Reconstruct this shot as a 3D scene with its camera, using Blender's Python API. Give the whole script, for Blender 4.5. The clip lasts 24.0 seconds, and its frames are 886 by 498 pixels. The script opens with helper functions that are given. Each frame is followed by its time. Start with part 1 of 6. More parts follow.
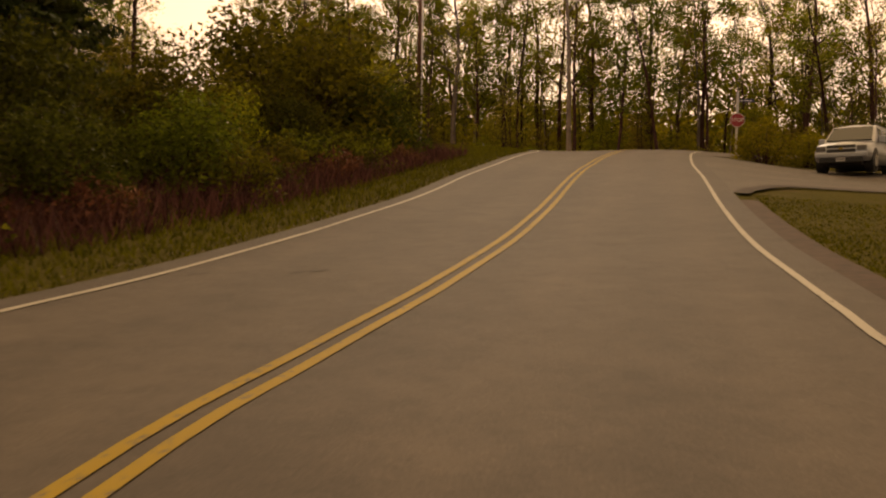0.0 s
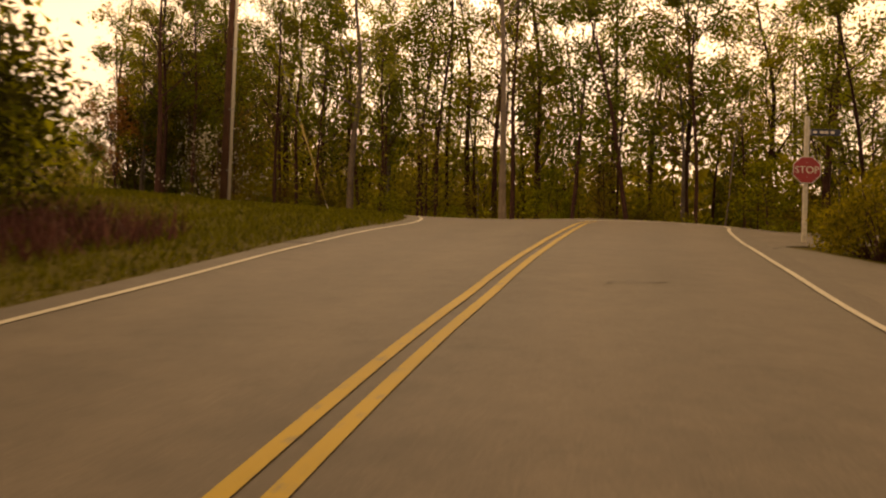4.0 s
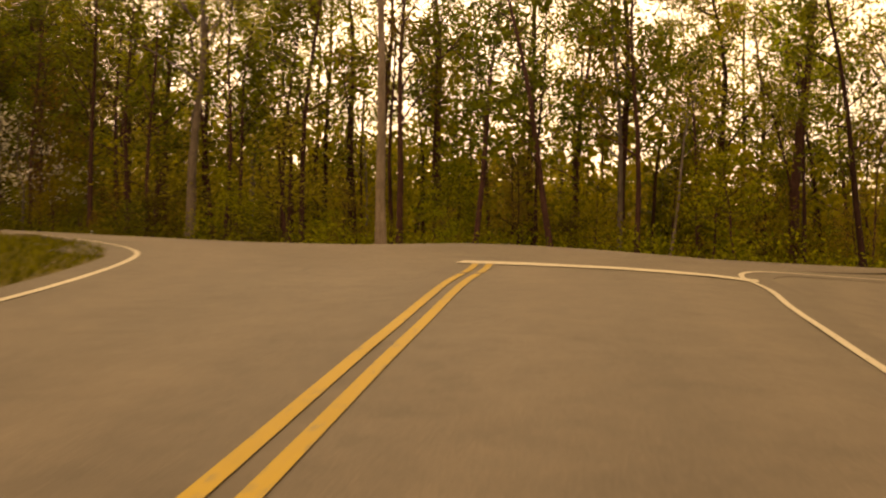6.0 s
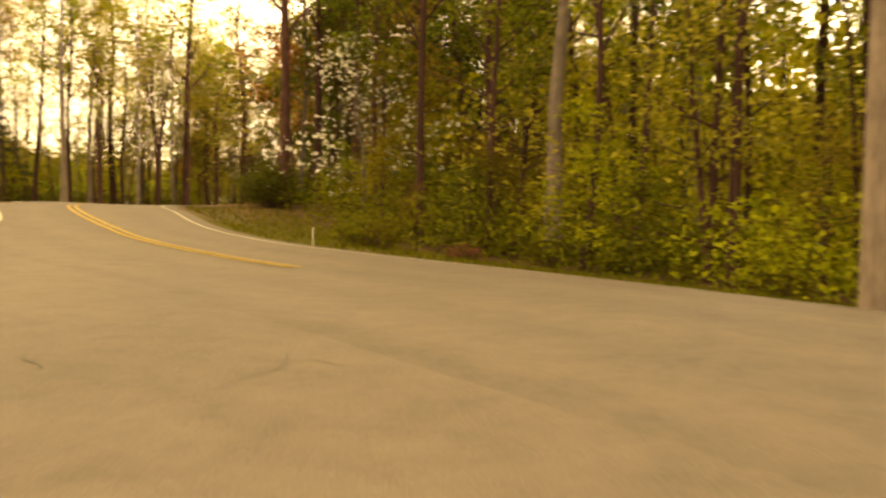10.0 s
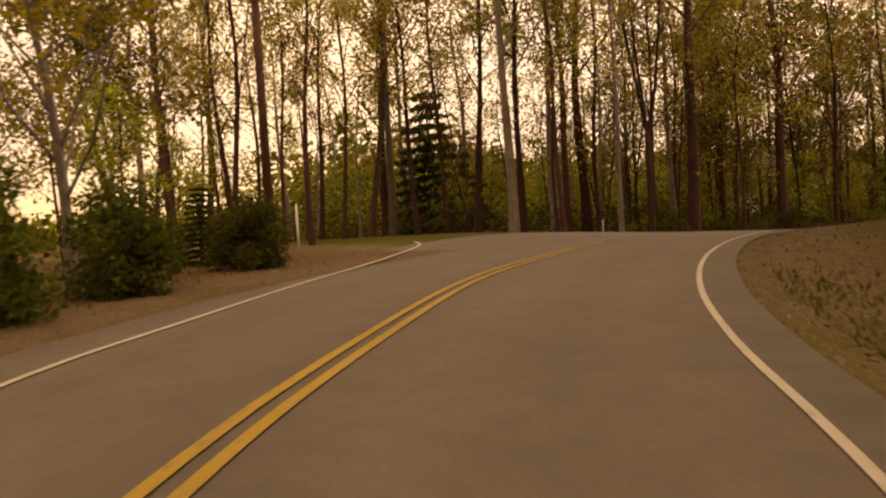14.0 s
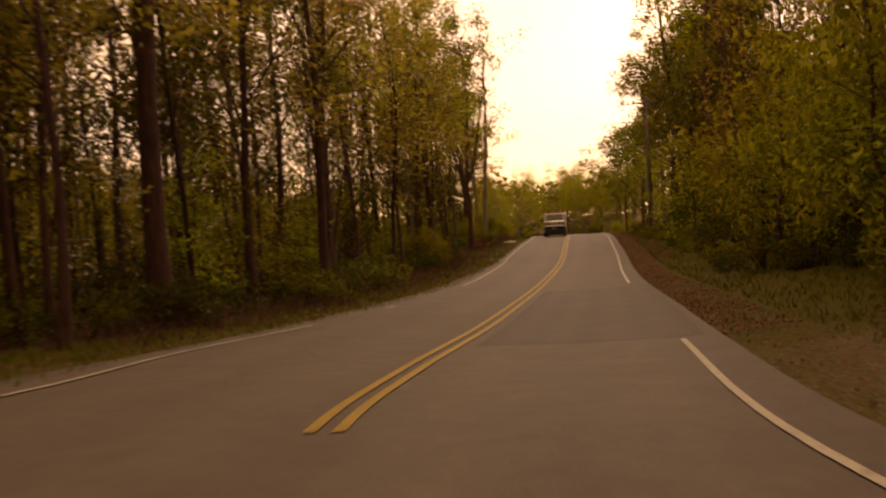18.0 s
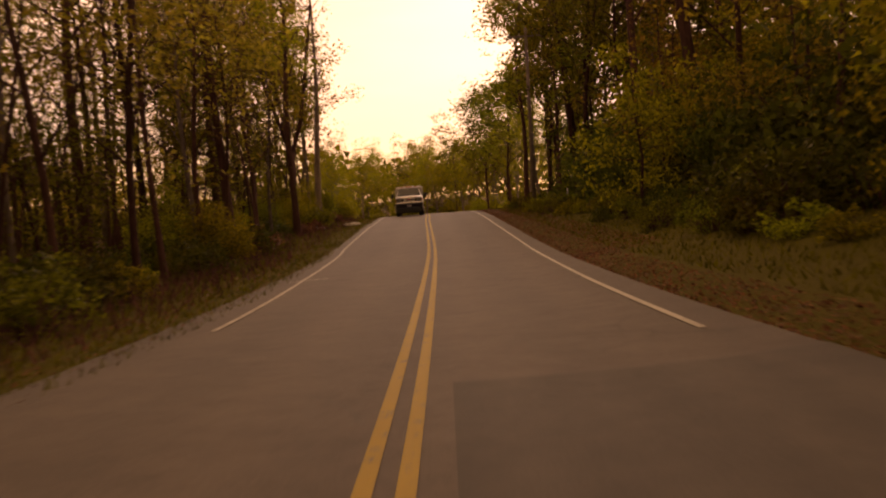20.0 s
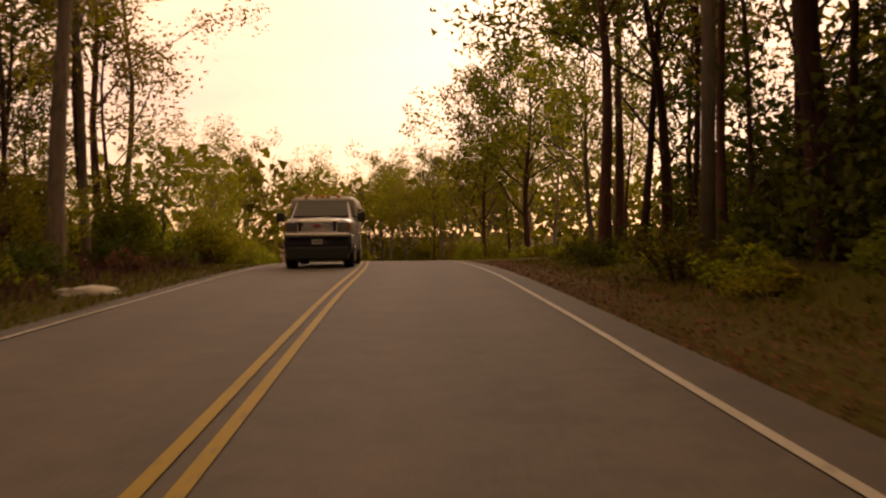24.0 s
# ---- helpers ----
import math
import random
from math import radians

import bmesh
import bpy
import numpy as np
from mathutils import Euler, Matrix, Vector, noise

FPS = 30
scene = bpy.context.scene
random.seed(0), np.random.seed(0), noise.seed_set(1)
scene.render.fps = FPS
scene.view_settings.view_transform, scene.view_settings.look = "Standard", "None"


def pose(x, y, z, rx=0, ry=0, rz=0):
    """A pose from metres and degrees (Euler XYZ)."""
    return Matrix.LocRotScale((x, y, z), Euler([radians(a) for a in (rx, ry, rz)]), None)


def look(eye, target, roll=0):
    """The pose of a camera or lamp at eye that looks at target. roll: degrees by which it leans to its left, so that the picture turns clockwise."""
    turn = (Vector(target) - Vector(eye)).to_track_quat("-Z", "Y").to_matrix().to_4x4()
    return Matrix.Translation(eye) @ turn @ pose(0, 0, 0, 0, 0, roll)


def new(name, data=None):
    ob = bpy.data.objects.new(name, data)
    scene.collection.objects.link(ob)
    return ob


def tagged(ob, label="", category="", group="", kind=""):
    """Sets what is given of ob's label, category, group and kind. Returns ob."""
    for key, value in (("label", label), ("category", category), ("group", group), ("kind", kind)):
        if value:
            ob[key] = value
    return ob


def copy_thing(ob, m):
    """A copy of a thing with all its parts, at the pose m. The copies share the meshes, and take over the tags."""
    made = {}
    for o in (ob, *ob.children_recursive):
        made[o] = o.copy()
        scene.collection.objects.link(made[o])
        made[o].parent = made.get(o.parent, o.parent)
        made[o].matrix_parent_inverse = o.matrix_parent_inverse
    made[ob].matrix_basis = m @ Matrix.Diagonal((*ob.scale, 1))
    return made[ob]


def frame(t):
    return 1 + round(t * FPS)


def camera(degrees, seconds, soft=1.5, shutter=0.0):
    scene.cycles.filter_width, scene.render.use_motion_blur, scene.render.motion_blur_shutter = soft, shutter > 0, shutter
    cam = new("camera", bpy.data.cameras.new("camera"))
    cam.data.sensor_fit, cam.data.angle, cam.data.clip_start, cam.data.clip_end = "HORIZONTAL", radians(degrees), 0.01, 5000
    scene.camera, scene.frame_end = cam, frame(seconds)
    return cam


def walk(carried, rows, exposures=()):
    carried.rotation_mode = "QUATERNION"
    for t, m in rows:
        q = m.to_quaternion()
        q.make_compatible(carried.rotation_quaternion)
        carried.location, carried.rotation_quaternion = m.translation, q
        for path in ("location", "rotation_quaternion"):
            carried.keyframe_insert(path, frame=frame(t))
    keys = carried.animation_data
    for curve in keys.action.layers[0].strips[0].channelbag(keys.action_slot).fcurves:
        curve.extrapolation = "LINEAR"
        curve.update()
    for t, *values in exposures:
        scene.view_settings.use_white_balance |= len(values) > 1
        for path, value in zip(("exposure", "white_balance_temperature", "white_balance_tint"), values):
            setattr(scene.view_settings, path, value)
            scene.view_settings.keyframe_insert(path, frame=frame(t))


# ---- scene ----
# ---------------------------------------------------------------- camera
cam = camera(55.3, 24.0, soft=2.15, shutter=0.4)
PATH = [
    (0, pose(-0.081, -0.006, 1.288, 88.37, -0.19, -0.15)),
    (0.5, pose(0.277, 1.887, 1.375, 88.58, 0.01, -0.41)),
    (1, pose(0.686, 3.914, 1.535, 88.65, 0.21, -0.64)),
    (1.5, pose(1.199, 6.202, 1.706, 89.26, 0.46, -1.09)),
    (3.5, pose(3.477, 17.755, 3.100, 91.75, -0.68, -2.54)),
    (4, pose(4.245, 20.867, 3.510, 92.09, -1.30, -3.24)),
    (4.5, pose(5.050, 23.979, 3.948, 92.27, -1.77, -3.83)),
    (5, pose(5.860, 27.073, 4.432, 91.77, -2.08, -4.15)),
    (5.5, pose(6.753, 30.132, 4.841, 91.46, -2.12, -4.60)),
    (6, pose(7.594, 33.230, 5.201, 91.72, -0.73, -8.47)),
    (6.5, pose(8.523, 36.345, 5.667, 91.47, 0.89, -9.60)),
    (7, pose(9.468, 39.217, 5.976, 90.53, 2.81, -11.20)),
    (7.5, pose(10.195, 41.756, 6.262, 89.08, 3.17, -10.67)),
    (8, pose(10.817, 44.143, 6.480, 88.43, 3.60, -9.74)),
    (8.5, pose(11.142, 46.529, 6.731, 89.20, 3.49, -2.57)),
    (9, pose(11.183, 49.034, 7.007, 87.90, 1.73, 8.33)),
    (9.5, pose(10.863, 51.479, 7.153, 87.15, -0.47, 18.25)),
    (10, pose(10.298, 54.015, 7.224, 87.57, -0.84, 28.00)),
    (10.5, pose(8.807, 56.824, 7.327, 87.74, -0.35, 36.30)),
    (11, pose(6.832, 59.826, 7.470, 87.44, -0.15, 43.14)),
    (11.5, pose(4.514, 62.602, 7.649, 86.81, 0.71, 49.25)),
    (12.5, pose(-0.467, 66.705, 7.863, 86.05, 2.12, 57.71)),
    (13.5, pose(-5.969, 69.753, 8.317, 86.77, 3.13, 59.96)),
    (14, pose(-8.808, 71.475, 8.384, 87.63, 3.58, 59.87)),
    (14.5, pose(-11.628, 73.349, 8.455, 88.31, 3.23, 57.50)),
    (15, pose(-14.351, 75.390, 8.513, 89.58, 3.71, 52.26)),
    (15.5, pose(-17.000, 77.604, 8.612, 90.53, 3.84, 45.87)),
    (16, pose(-19.544, 80.149, 8.606, 90.81, 3.97, 41.49)),
    (16.5, pose(-21.930, 83.036, 8.669, 90.32, 3.61, 36.29)),
    (17, pose(-24.131, 86.291, 8.674, 89.49, 3.75, 29.20)),
    (17.5, pose(-26.030, 89.928, 8.560, 88.84, 3.31, 22.23)),
    (18, pose(-27.491, 93.666, 8.399, 88.11, 2.94, 16.34)),
    (18.5, pose(-28.592, 97.720, 8.228, 86.97, 3.33, 12.71)),
    (19, pose(-29.517, 102.099, 8.054, 85.39, 3.44, 11.13)),
    (19.5, pose(-30.307, 106.581, 7.866, 86.01, 3.81, 8.29)),
    (21.5, pose(-32.092, 125.480, 7.246, 87.03, 4.19, 3.49)),
    (22, pose(-32.543, 130.144, 7.163, 88.10, 4.34, 3.49)),
    (22.5, pose(-32.995, 134.730, 7.155, 89.11, 4.07, 3.64)),
    (23, pose(-33.423, 139.300, 7.177, 88.79, 1.44, 3.51)),
    (23.5, pose(-33.895, 143.858, 7.247, 87.85, 0.06, 4.70)),
    (24, pose(-34.254, 148.207, 7.329, 89.10, 0.65, 4.35)),
]
walk(cam, PATH, exposures=[(0.0, -0.32, 6650, 18.0), (1.5, -0.3, 6829, 17.7), (3.5, -0.15, 7068, 17.5), (5.0, 0.16, 7437, 17.8), (6.0, 0.54, 7344, 13.9), (7.0, 0.78, 7101, 10.0), (8.0, 1.3, 7009, 3.9), (9.0, 1.52, 6941, 2.3), (10.0, 1.67, 6874, 0.6), (11.0, 1.28, 6514, 20.5), (11.5, 1.1, 6447, 24.3), (13.5, 0.5, 6352, 22.2), (15.0, 0.33, 6330, 25.0), (17.0, 0.07, 6900, 26.8), (19.0, -0.28, 7407, 40.8), (22.0, -0.4, 6942, 44.2), (24.0, -0.43, 6700, 33.0)])

# ---------------------------------------------------------------- sky and sun
SUN_ELEV, SUN_AZ = 24.0, 4.0
world = bpy.data.worlds.new("evening_overcast")
scene.world = world
world.use_nodes = True
wn, wl = world.node_tree.nodes, world.node_tree.links
wn.clear()
w_out = wn.new("ShaderNodeOutputWorld")
w_sky = wn.new("ShaderNodeTexSky")
w_sky.sky_type = "NISHITA"
w_sky.sun_disc = False
w_sky.sun_elevation = radians(SUN_ELEV)
w_sky.sun_rotation = radians(SUN_AZ)
w_bg = wn.new("ShaderNodeBackground")
w_bg.inputs["Strength"].default_value = 0.05
wl.new(w_sky.outputs[0], w_bg.inputs[0])
w_geo = wn.new("ShaderNodeTexCoord")
w_sep = wn.new("ShaderNodeSeparateXYZ")
wl.new(w_geo.outputs["Generated"], w_sep.inputs[0])
w_ramp = wn.new("ShaderNodeValToRGB")
w_ramp.color_ramp.elements[0].position = 0.0
w_ramp.color_ramp.elements[0].color = (1.0, 0.55, 0.17, 1)
w_ramp.color_ramp.elements[1].position = 0.32
w_ramp.color_ramp.elements[1].color = (1.0, 0.63, 0.24, 1)
wl.new(w_sep.outputs[2], w_ramp.inputs[0])
w_map = wn.new("ShaderNodeMapping")
w_map.inputs["Scale"].default_value = (1.0, 1.0, 4.5)
wl.new(w_geo.outputs["Generated"], w_map.inputs[0])
w_noise = wn.new("ShaderNodeTexNoise")
w_noise.inputs["Scale"].default_value = 2.3
w_noise.inputs["Detail"].default_value = 5.0
wl.new(w_map.outputs[0], w_noise.inputs[0])
w_mr = wn.new("ShaderNodeMapRange")
w_mr.inputs["From Min"].default_value = 0.3
w_mr.inputs["From Max"].default_value = 0.7
w_mr.inputs["To Min"].default_value = 1.35
w_mr.inputs["To Max"].default_value = 2.35
wl.new(w_noise.outputs[0], w_mr.inputs[0])
w_cloud = wn.new("ShaderNodeBackground")
wl.new(w_ramp.outputs[0], w_cloud.inputs[0])
# the clouds glow towards the low sun in the north and are dull behind
w_glow = wn.new("ShaderNodeMapRange")
w_glow.interpolation_type = "SMOOTHSTEP"
w_glow.inputs["From Min"].default_value, w_glow.inputs["From Max"].default_value = -0.9, 0.9
w_glow.inputs["To Min"].default_value, w_glow.inputs["To Max"].default_value = 0.42, 1.0
wl.new(w_sep.outputs[1], w_glow.inputs[0])
w_mul = wn.new("ShaderNodeMath")
w_mul.operation = "MULTIPLY"
wl.new(w_mr.outputs[0], w_mul.inputs[0])
w_dome = wn.new("ShaderNodeMapRange")
w_dome.inputs["From Min"].default_value, w_dome.inputs["From Max"].default_value = 0.0, 0.9
w_dome.inputs["To Min"].default_value, w_dome.inputs["To Max"].default_value = 0.62, 1.5
wl.new(w_sep.outputs[2], w_dome.inputs[0])
w_both = wn.new("ShaderNodeMath")
w_both.operation = "MULTIPLY"
wl.new(w_glow.outputs[0], w_both.inputs[0])
wl.new(w_dome.outputs[0], w_both.inputs[1])
wl.new(w_both.outputs[0], w_mul.inputs[1])
wl.new(w_mul.outputs[0], w_cloud.inputs[1])
w_add = wn.new("ShaderNodeAddShader")
wl.new(w_bg.outputs[0], w_add.inputs[0])
wl.new(w_cloud.outputs[0], w_add.inputs[1])
wl.new(w_add.outputs[0], w_out.inputs[0])

sun = new("sun", bpy.data.lights.new("sun", "SUN"))
sun.data.energy = 1.0
sun.data.angle = radians(25)
sun.data.color = (1.0, 0.86, 0.62)
sun.matrix_world = look((0, 60, 80), (0 + math.sin(radians(SUN_AZ)) * -60, 60 - math.cos(radians(SUN_AZ)) * 60, 80 - 60 * math.tan(radians(SUN_ELEV))))


# ---------------------------------------------------------------- materials
def mat(name):
    m = bpy.data.materials.new(name)
    m.use_nodes = True
    t = m.node_tree
    return m, t.nodes, t.links, t.nodes["Principled BSDF"]


def coords(n, l, scale=1.0, kind="Object"):
    """World-sized coordinates, scaled."""
    tc = n.new("ShaderNodeTexCoord") if kind != "World" else n.new("ShaderNodeNewGeometry")
    mp = n.new("ShaderNodeMapping")
    mp.inputs["Scale"].default_value = (scale, scale, scale) if not isinstance(scale, tuple) else scale
    l.new(tc.outputs["Object" if kind != "World" else "Position"], mp.inputs[0])
    return mp.outputs[0]


def noise_node(n, l, vec, scale, detail=4.0, rough=0.6):
    t = n.new("ShaderNodeTexNoise")
    t.inputs["Scale"].default_value, t.inputs["Detail"].default_value, t.inputs["Roughness"].default_value = scale, detail, rough
    l.new(vec, t.inputs[0])
    return t.outputs[0]


def ramp(n, l, fac, *stops):
    r = n.new("ShaderNodeValToRGB")
    e = r.color_ramp.elements
    while len(e) < len(stops):
        e.new(0.5)
    for k, (p, c) in enumerate(stops):
        e[k].position, e[k].color = p, (*c, 1)
    l.new(fac, r.inputs[0])
    return r.outputs[0]


def mixc(n, l, fac, a, b, mode="MIX"):
    m = n.new("ShaderNodeMix")
    m.data_type, m.blend_type = "RGBA", mode
    for k, v in ((0, fac), (6, a), (7, b)):
        if isinstance(v, (int, float)):
            m.inputs[k].default_value = v
        elif isinstance(v, tuple):
            m.inputs[k].default_value = (*v, 1)
        else:
            l.new(v, m.inputs[k])
    return m.outputs[2]


def bump(n, l, b, height, strength, distance):
    u = n.new("ShaderNodeBump")
    u.inputs["Strength"].default_value, u.inputs["Distance"].default_value = strength, distance
    l.new(height, u.inputs["Height"])
    l.new(u.outputs[0], b.inputs["Normal"])


def plain(name, col, rough=0.5, metal=0.0, var=0.12, scale=6.0, spec=0.5):
    m, n, l, b = mat(name)
    v = coords(n, l)
    f = noise_node(n, l, v, scale)
    lo = tuple(c * (1 - var) for c in col)
    hi = tuple(min(1, c * (1 + var)) for c in col)
    l.new(ramp(n, l, f, (0.3, lo), (0.7, hi)), b.inputs["Base Color"])
    b.inputs["Roughness"].default_value, b.inputs["Metallic"].default_value = rough, metal
    b.inputs["Specular IOR Level"].default_value = spec
    return m


def make_asphalt(name, lo, hi):
    m, n, l, b = mat(name)
    v = coords(n, l, kind="World")
    big = noise_node(n, l, v, 0.16, 4)
    mid = noise_node(n, l, v, 1.3, 5)
    fine = noise_node(n, l, v, 55.0, 3, 0.8)
    c = ramp(n, l, big, (0.32, lo), (0.68, hi))
    c = mixc(n, l, 0.35, c, ramp(n, l, mid, (0.35, tuple(x * 0.75 for x in lo)), (0.65, tuple(x * 1.15 for x in hi))))
    c = mixc(n, l, 0.45, c, ramp(n, l, fine, (0.3, tuple(x * 0.5 for x in lo)), (0.5, lo), (0.72, tuple(x * 1.5 for x in hi))))
    at = n.new("ShaderNodeAttribute")
    at.attribute_name = "across"
    wob2 = n.new("ShaderNodeMath")
    wob2.operation = "MULTIPLY_ADD"
    wob2.inputs[1].default_value = 0.07
    l.new(noise_node(n, l, v, 0.35, 3), wob2.inputs[0])
    l.new(at.outputs["Fac"], wob2.inputs[2])
    track = ramp(n, l, wob2.outputs[0], (0.05, (0.82, 0.82, 0.82)), (0.17, (1.06, 1.05, 1.04)), (0.28, (0.9, 0.9, 0.9)), (0.4, (1.06, 1.05, 1.04)), (0.53, (0.86, 0.86, 0.87)), (0.66, (1.08, 1.07, 1.06)), (0.78, (0.9, 0.9, 0.9)), (0.88, (1.06, 1.05, 1.04)), (1.0, (0.84, 0.84, 0.84)))
    c = mixc(n, l, 1.0, c, track, "MULTIPLY")
    blot = noise_node(n, l, v, 3.2, 6, 0.75)
    c = mixc(n, l, 1.0, c, ramp(n, l, blot, (0.3, (0.8, 0.8, 0.81)), (0.5, (1, 1, 1)), (0.7, (1.15, 1.13, 1.1))), "MULTIPLY")
    cr = n.new("ShaderNodeTexVoronoi")
    cr.feature = "DISTANCE_TO_EDGE"
    cr.inputs["Scale"].default_value = 0.22
    wob = n.new("ShaderNodeVectorMath")
    wob.operation = "ADD"
    nz = n.new("ShaderNodeTexNoise")
    nz.inputs["Scale"].default_value = 0.9
    l.new(v, nz.inputs[0])
    l.new(v, wob.inputs[0])
    l.new(nz.outputs[1], wob.inputs[1])
    l.new(wob.outputs[0], cr.inputs["Vector"])
    crack = ramp(n, l, cr.outputs[0], (0.0, (1, 1, 1)), (0.006, (0, 0, 0)))
    pick = ramp(n, l, noise_node(n, l, v, 0.12, 2), (0.56, (0, 0, 0)), (0.62, (0.5, 0.5, 0.5)))
    c = mixc(n, l, mixc(n, l, 1.0, crack, pick, "MULTIPLY"), c, (0.025, 0.023, 0.022))
    l.new(c, b.inputs["Base Color"])
    b.inputs["Roughness"].default_value = 0.82
    b.inputs["Specular IOR Level"].default_value = 0.35
    bump(n, l, b, fine, 0.5, 0.006)
    return m


def make_paint(name, col, worn):
    m, n, l, b = mat(name)
    v = coords(n, l, kind="World")
    wear = noise_node(n, l, v, 9.0, 6, 0.75)
    big = noise_node(n, l, v, 0.7, 3)
    c = ramp(n, l, big, (0.3, tuple(x * 0.82 for x in col)), (0.7, col))
    c = mixc(n, l, ramp(n, l, wear, (worn, (0, 0, 0)), (worn + 0.07, (0.85, 0.85, 0.85))), c, (0.085, 0.077, 0.066))
    l.new(c, b.inputs["Base Color"])
    b.inputs["Roughness"].default_value = 0.74
    b.inputs["Specular IOR Level"].default_value = 0.3
    bump(n, l, b, noise_node(n, l, v, 60.0, 3), 0.3, 0.004)
    return m


def make_ground():
    m, n, l, b = mat("ground_turf")
    v = coords(n, l, kind="World")
    big = noise_node(n, l, v, 0.11, 5)
    mid = noise_node(n, l, v, 0.9, 5)
    fine = noise_node(n, l, v, 14.0, 4, 0.7)
    grass = ramp(n, l, fine, (0.25, (0.024, 0.026, 0.002)), (0.55, (0.066, 0.06, 0.005)), (0.8, (0.112, 0.094, 0.011)))
    litter = ramp(n, l, fine, (0.25, (0.035, 0.018, 0.012)), (0.55, (0.10, 0.055, 0.035)), (0.8, (0.19, 0.12, 0.075)))
    at = n.new("ShaderNodeAttribute")
    at.attribute_name = "woods"
    f = n.new("ShaderNodeMath")
    f.operation = "ADD"
    l.new(at.outputs["Fac"], f.inputs[0])
    l.new(ramp(n, l, mid, (0.3, (0, 0, 0)), (0.7, (0.5, 0.5, 0.5))), f.inputs[1])
    c = mixc(n, l, ramp(n, l, f.outputs[0], (0.45, (0, 0, 0)), (0.85, (1, 1, 1))), grass, litter)
    dirt = ramp(n, l, fine, (0.3, (0.07, 0.05, 0.036)), (0.7, (0.17, 0.13, 0.095)))
    a2 = n.new("ShaderNodeAttribute")
    a2.attribute_name = "gravel"
    f2 = n.new("ShaderNodeMath")
    f2.operation = "MULTIPLY"
    l.new(a2.outputs["Fac"], f2.inputs[0])
    l.new(ramp(n, l, mid, (0.3, (0.5, 0.5, 0.5)), (0.6, (1, 1, 1))), f2.inputs[1])
    c = mixc(n, l, f2.outputs[0], c, dirt)
    c = mixc(n, l, 0.3, c, ramp(n, l, big, (0.3, (0.03, 0.034, 0.007)), (0.7, (0.095, 0.085, 0.028))))
    l.new(c, b.inputs["Base Color"])
    b.inputs["Roughness"].default_value = 0.95
    b.inputs["Specular IOR Level"].default_value = 0.03
    bump(n, l, b, fine, 0.8, 0.05)
    return m


def make_bark(name, lo, hi):
    m, n, l, b = mat(name)
    v = coords(n, l, (7.0, 7.0, 1.4))
    f = noise_node(n, l, v, 1.6, 6, 0.7)
    big = noise_node(n, l, coords(n, l, 0.8), 1.0, 3)
    oi = n.new("ShaderNodeObjectInfo")
    c = ramp(n, l, f, (0.3, lo), (0.7, hi))
    c = mixc(n, l, ramp(n, l, big, (0.45, (0, 0, 0)), (0.7, (0.6, 0.6, 0.6))), c, tuple(x * 0.55 for x in lo))
    hs = n.new("ShaderNodeHueSaturation")
    mr = n.new("ShaderNodeMapRange")
    mr.inputs["To Min"].default_value, mr.inputs["To Max"].default_value = 0.65, 1.35
    l.new(oi.outputs["Random"], mr.inputs[0])
    l.new(mr.outputs[0], hs.inputs["Value"])
    l.new(c, hs.inputs["Color"])
    l.new(hs.outputs[0], b.inputs["Base Color"])
    b.inputs["Roughness"].default_value = 0.9
    b.inputs["Specular IOR Level"].default_value = 0.15
    bump(n, l, b, f, 0.9, 0.04)
    return m


def make_leaf(name, dark, light, trans=0.5, hue=0.03, rough=0.55):
    """Foliage: leaf by leaf in tone, tree by tree in hue, light passing through."""
    m, n, l, b = mat(name)
    g = n.new("ShaderNodeNewGeometry")
    oi = n.new("ShaderNodeObjectInfo")
    c = ramp(n, l, g.outputs["Random Per Island"], (0.0, dark), (0.6, light), (1.0, tuple(min(1, x * 1.5) for x in light)))
    hs = n.new("ShaderNodeHueSaturation")
    for sock, a, z in (("Hue", 0.5 - hue, 0.5 + hue), ("Value", 0.75, 1.25)):
        mr = n.new("ShaderNodeMapRange")
        mr.inputs["To Min"].default_value, mr.inputs["To Max"].default_value = a, z
        l.new(oi.outputs["Random"], mr.inputs[0])
        l.new(mr.outputs[0], hs.inputs[sock])
    l.new(c, hs.inputs["Color"])
    l.new(hs.outputs[0], b.inputs["Base Color"])
    b.inputs["Roughness"].default_value = rough
    b.inputs["Specular IOR Level"].default_value = 0.07
    tr = n.new("ShaderNodeBsdfTranslucent")
    l.new(hs.outputs[0], tr.inputs[0])
    mx = n.new("ShaderNodeMixShader")
    mx.inputs[0].default_value = trans
    l.new(b.outputs[0], mx.inputs[1])
    l.new(tr.outputs[0], mx.inputs[2])
    l.new(mx.outputs[0], n["Material Output"].inputs[0])
    return m


ASPHALT = make_asphalt("asphalt", (0.061, 0.052, 0.0455), (0.093, 0.0795, 0.069))
PATCH = make_asphalt("dark_asphalt", (0.046, 0.041, 0.037), (0.064, 0.058, 0.052))
YELLOW = make_paint("yellow_paint", (0.255, 0.178, 0.005), 0.56)
WHITE = make_paint("white_paint", (0.34, 0.325, 0.285), 0.58)
WHITE_WORN = make_paint("worn_white_paint", (0.34, 0.32, 0.28), 0.52)
TURF = make_ground()
BARK_GREY = make_bark("grey_bark", (0.085, 0.068, 0.055), (0.22, 0.18, 0.145))
BARK_BROWN = make_bark("brown_bark", (0.031, 0.015, 0.013), (0.095, 0.047, 0.037))
BARK_PALE = make_bark("pale_bark", (0.115, 0.09, 0.07), (0.26, 0.21, 0.165))
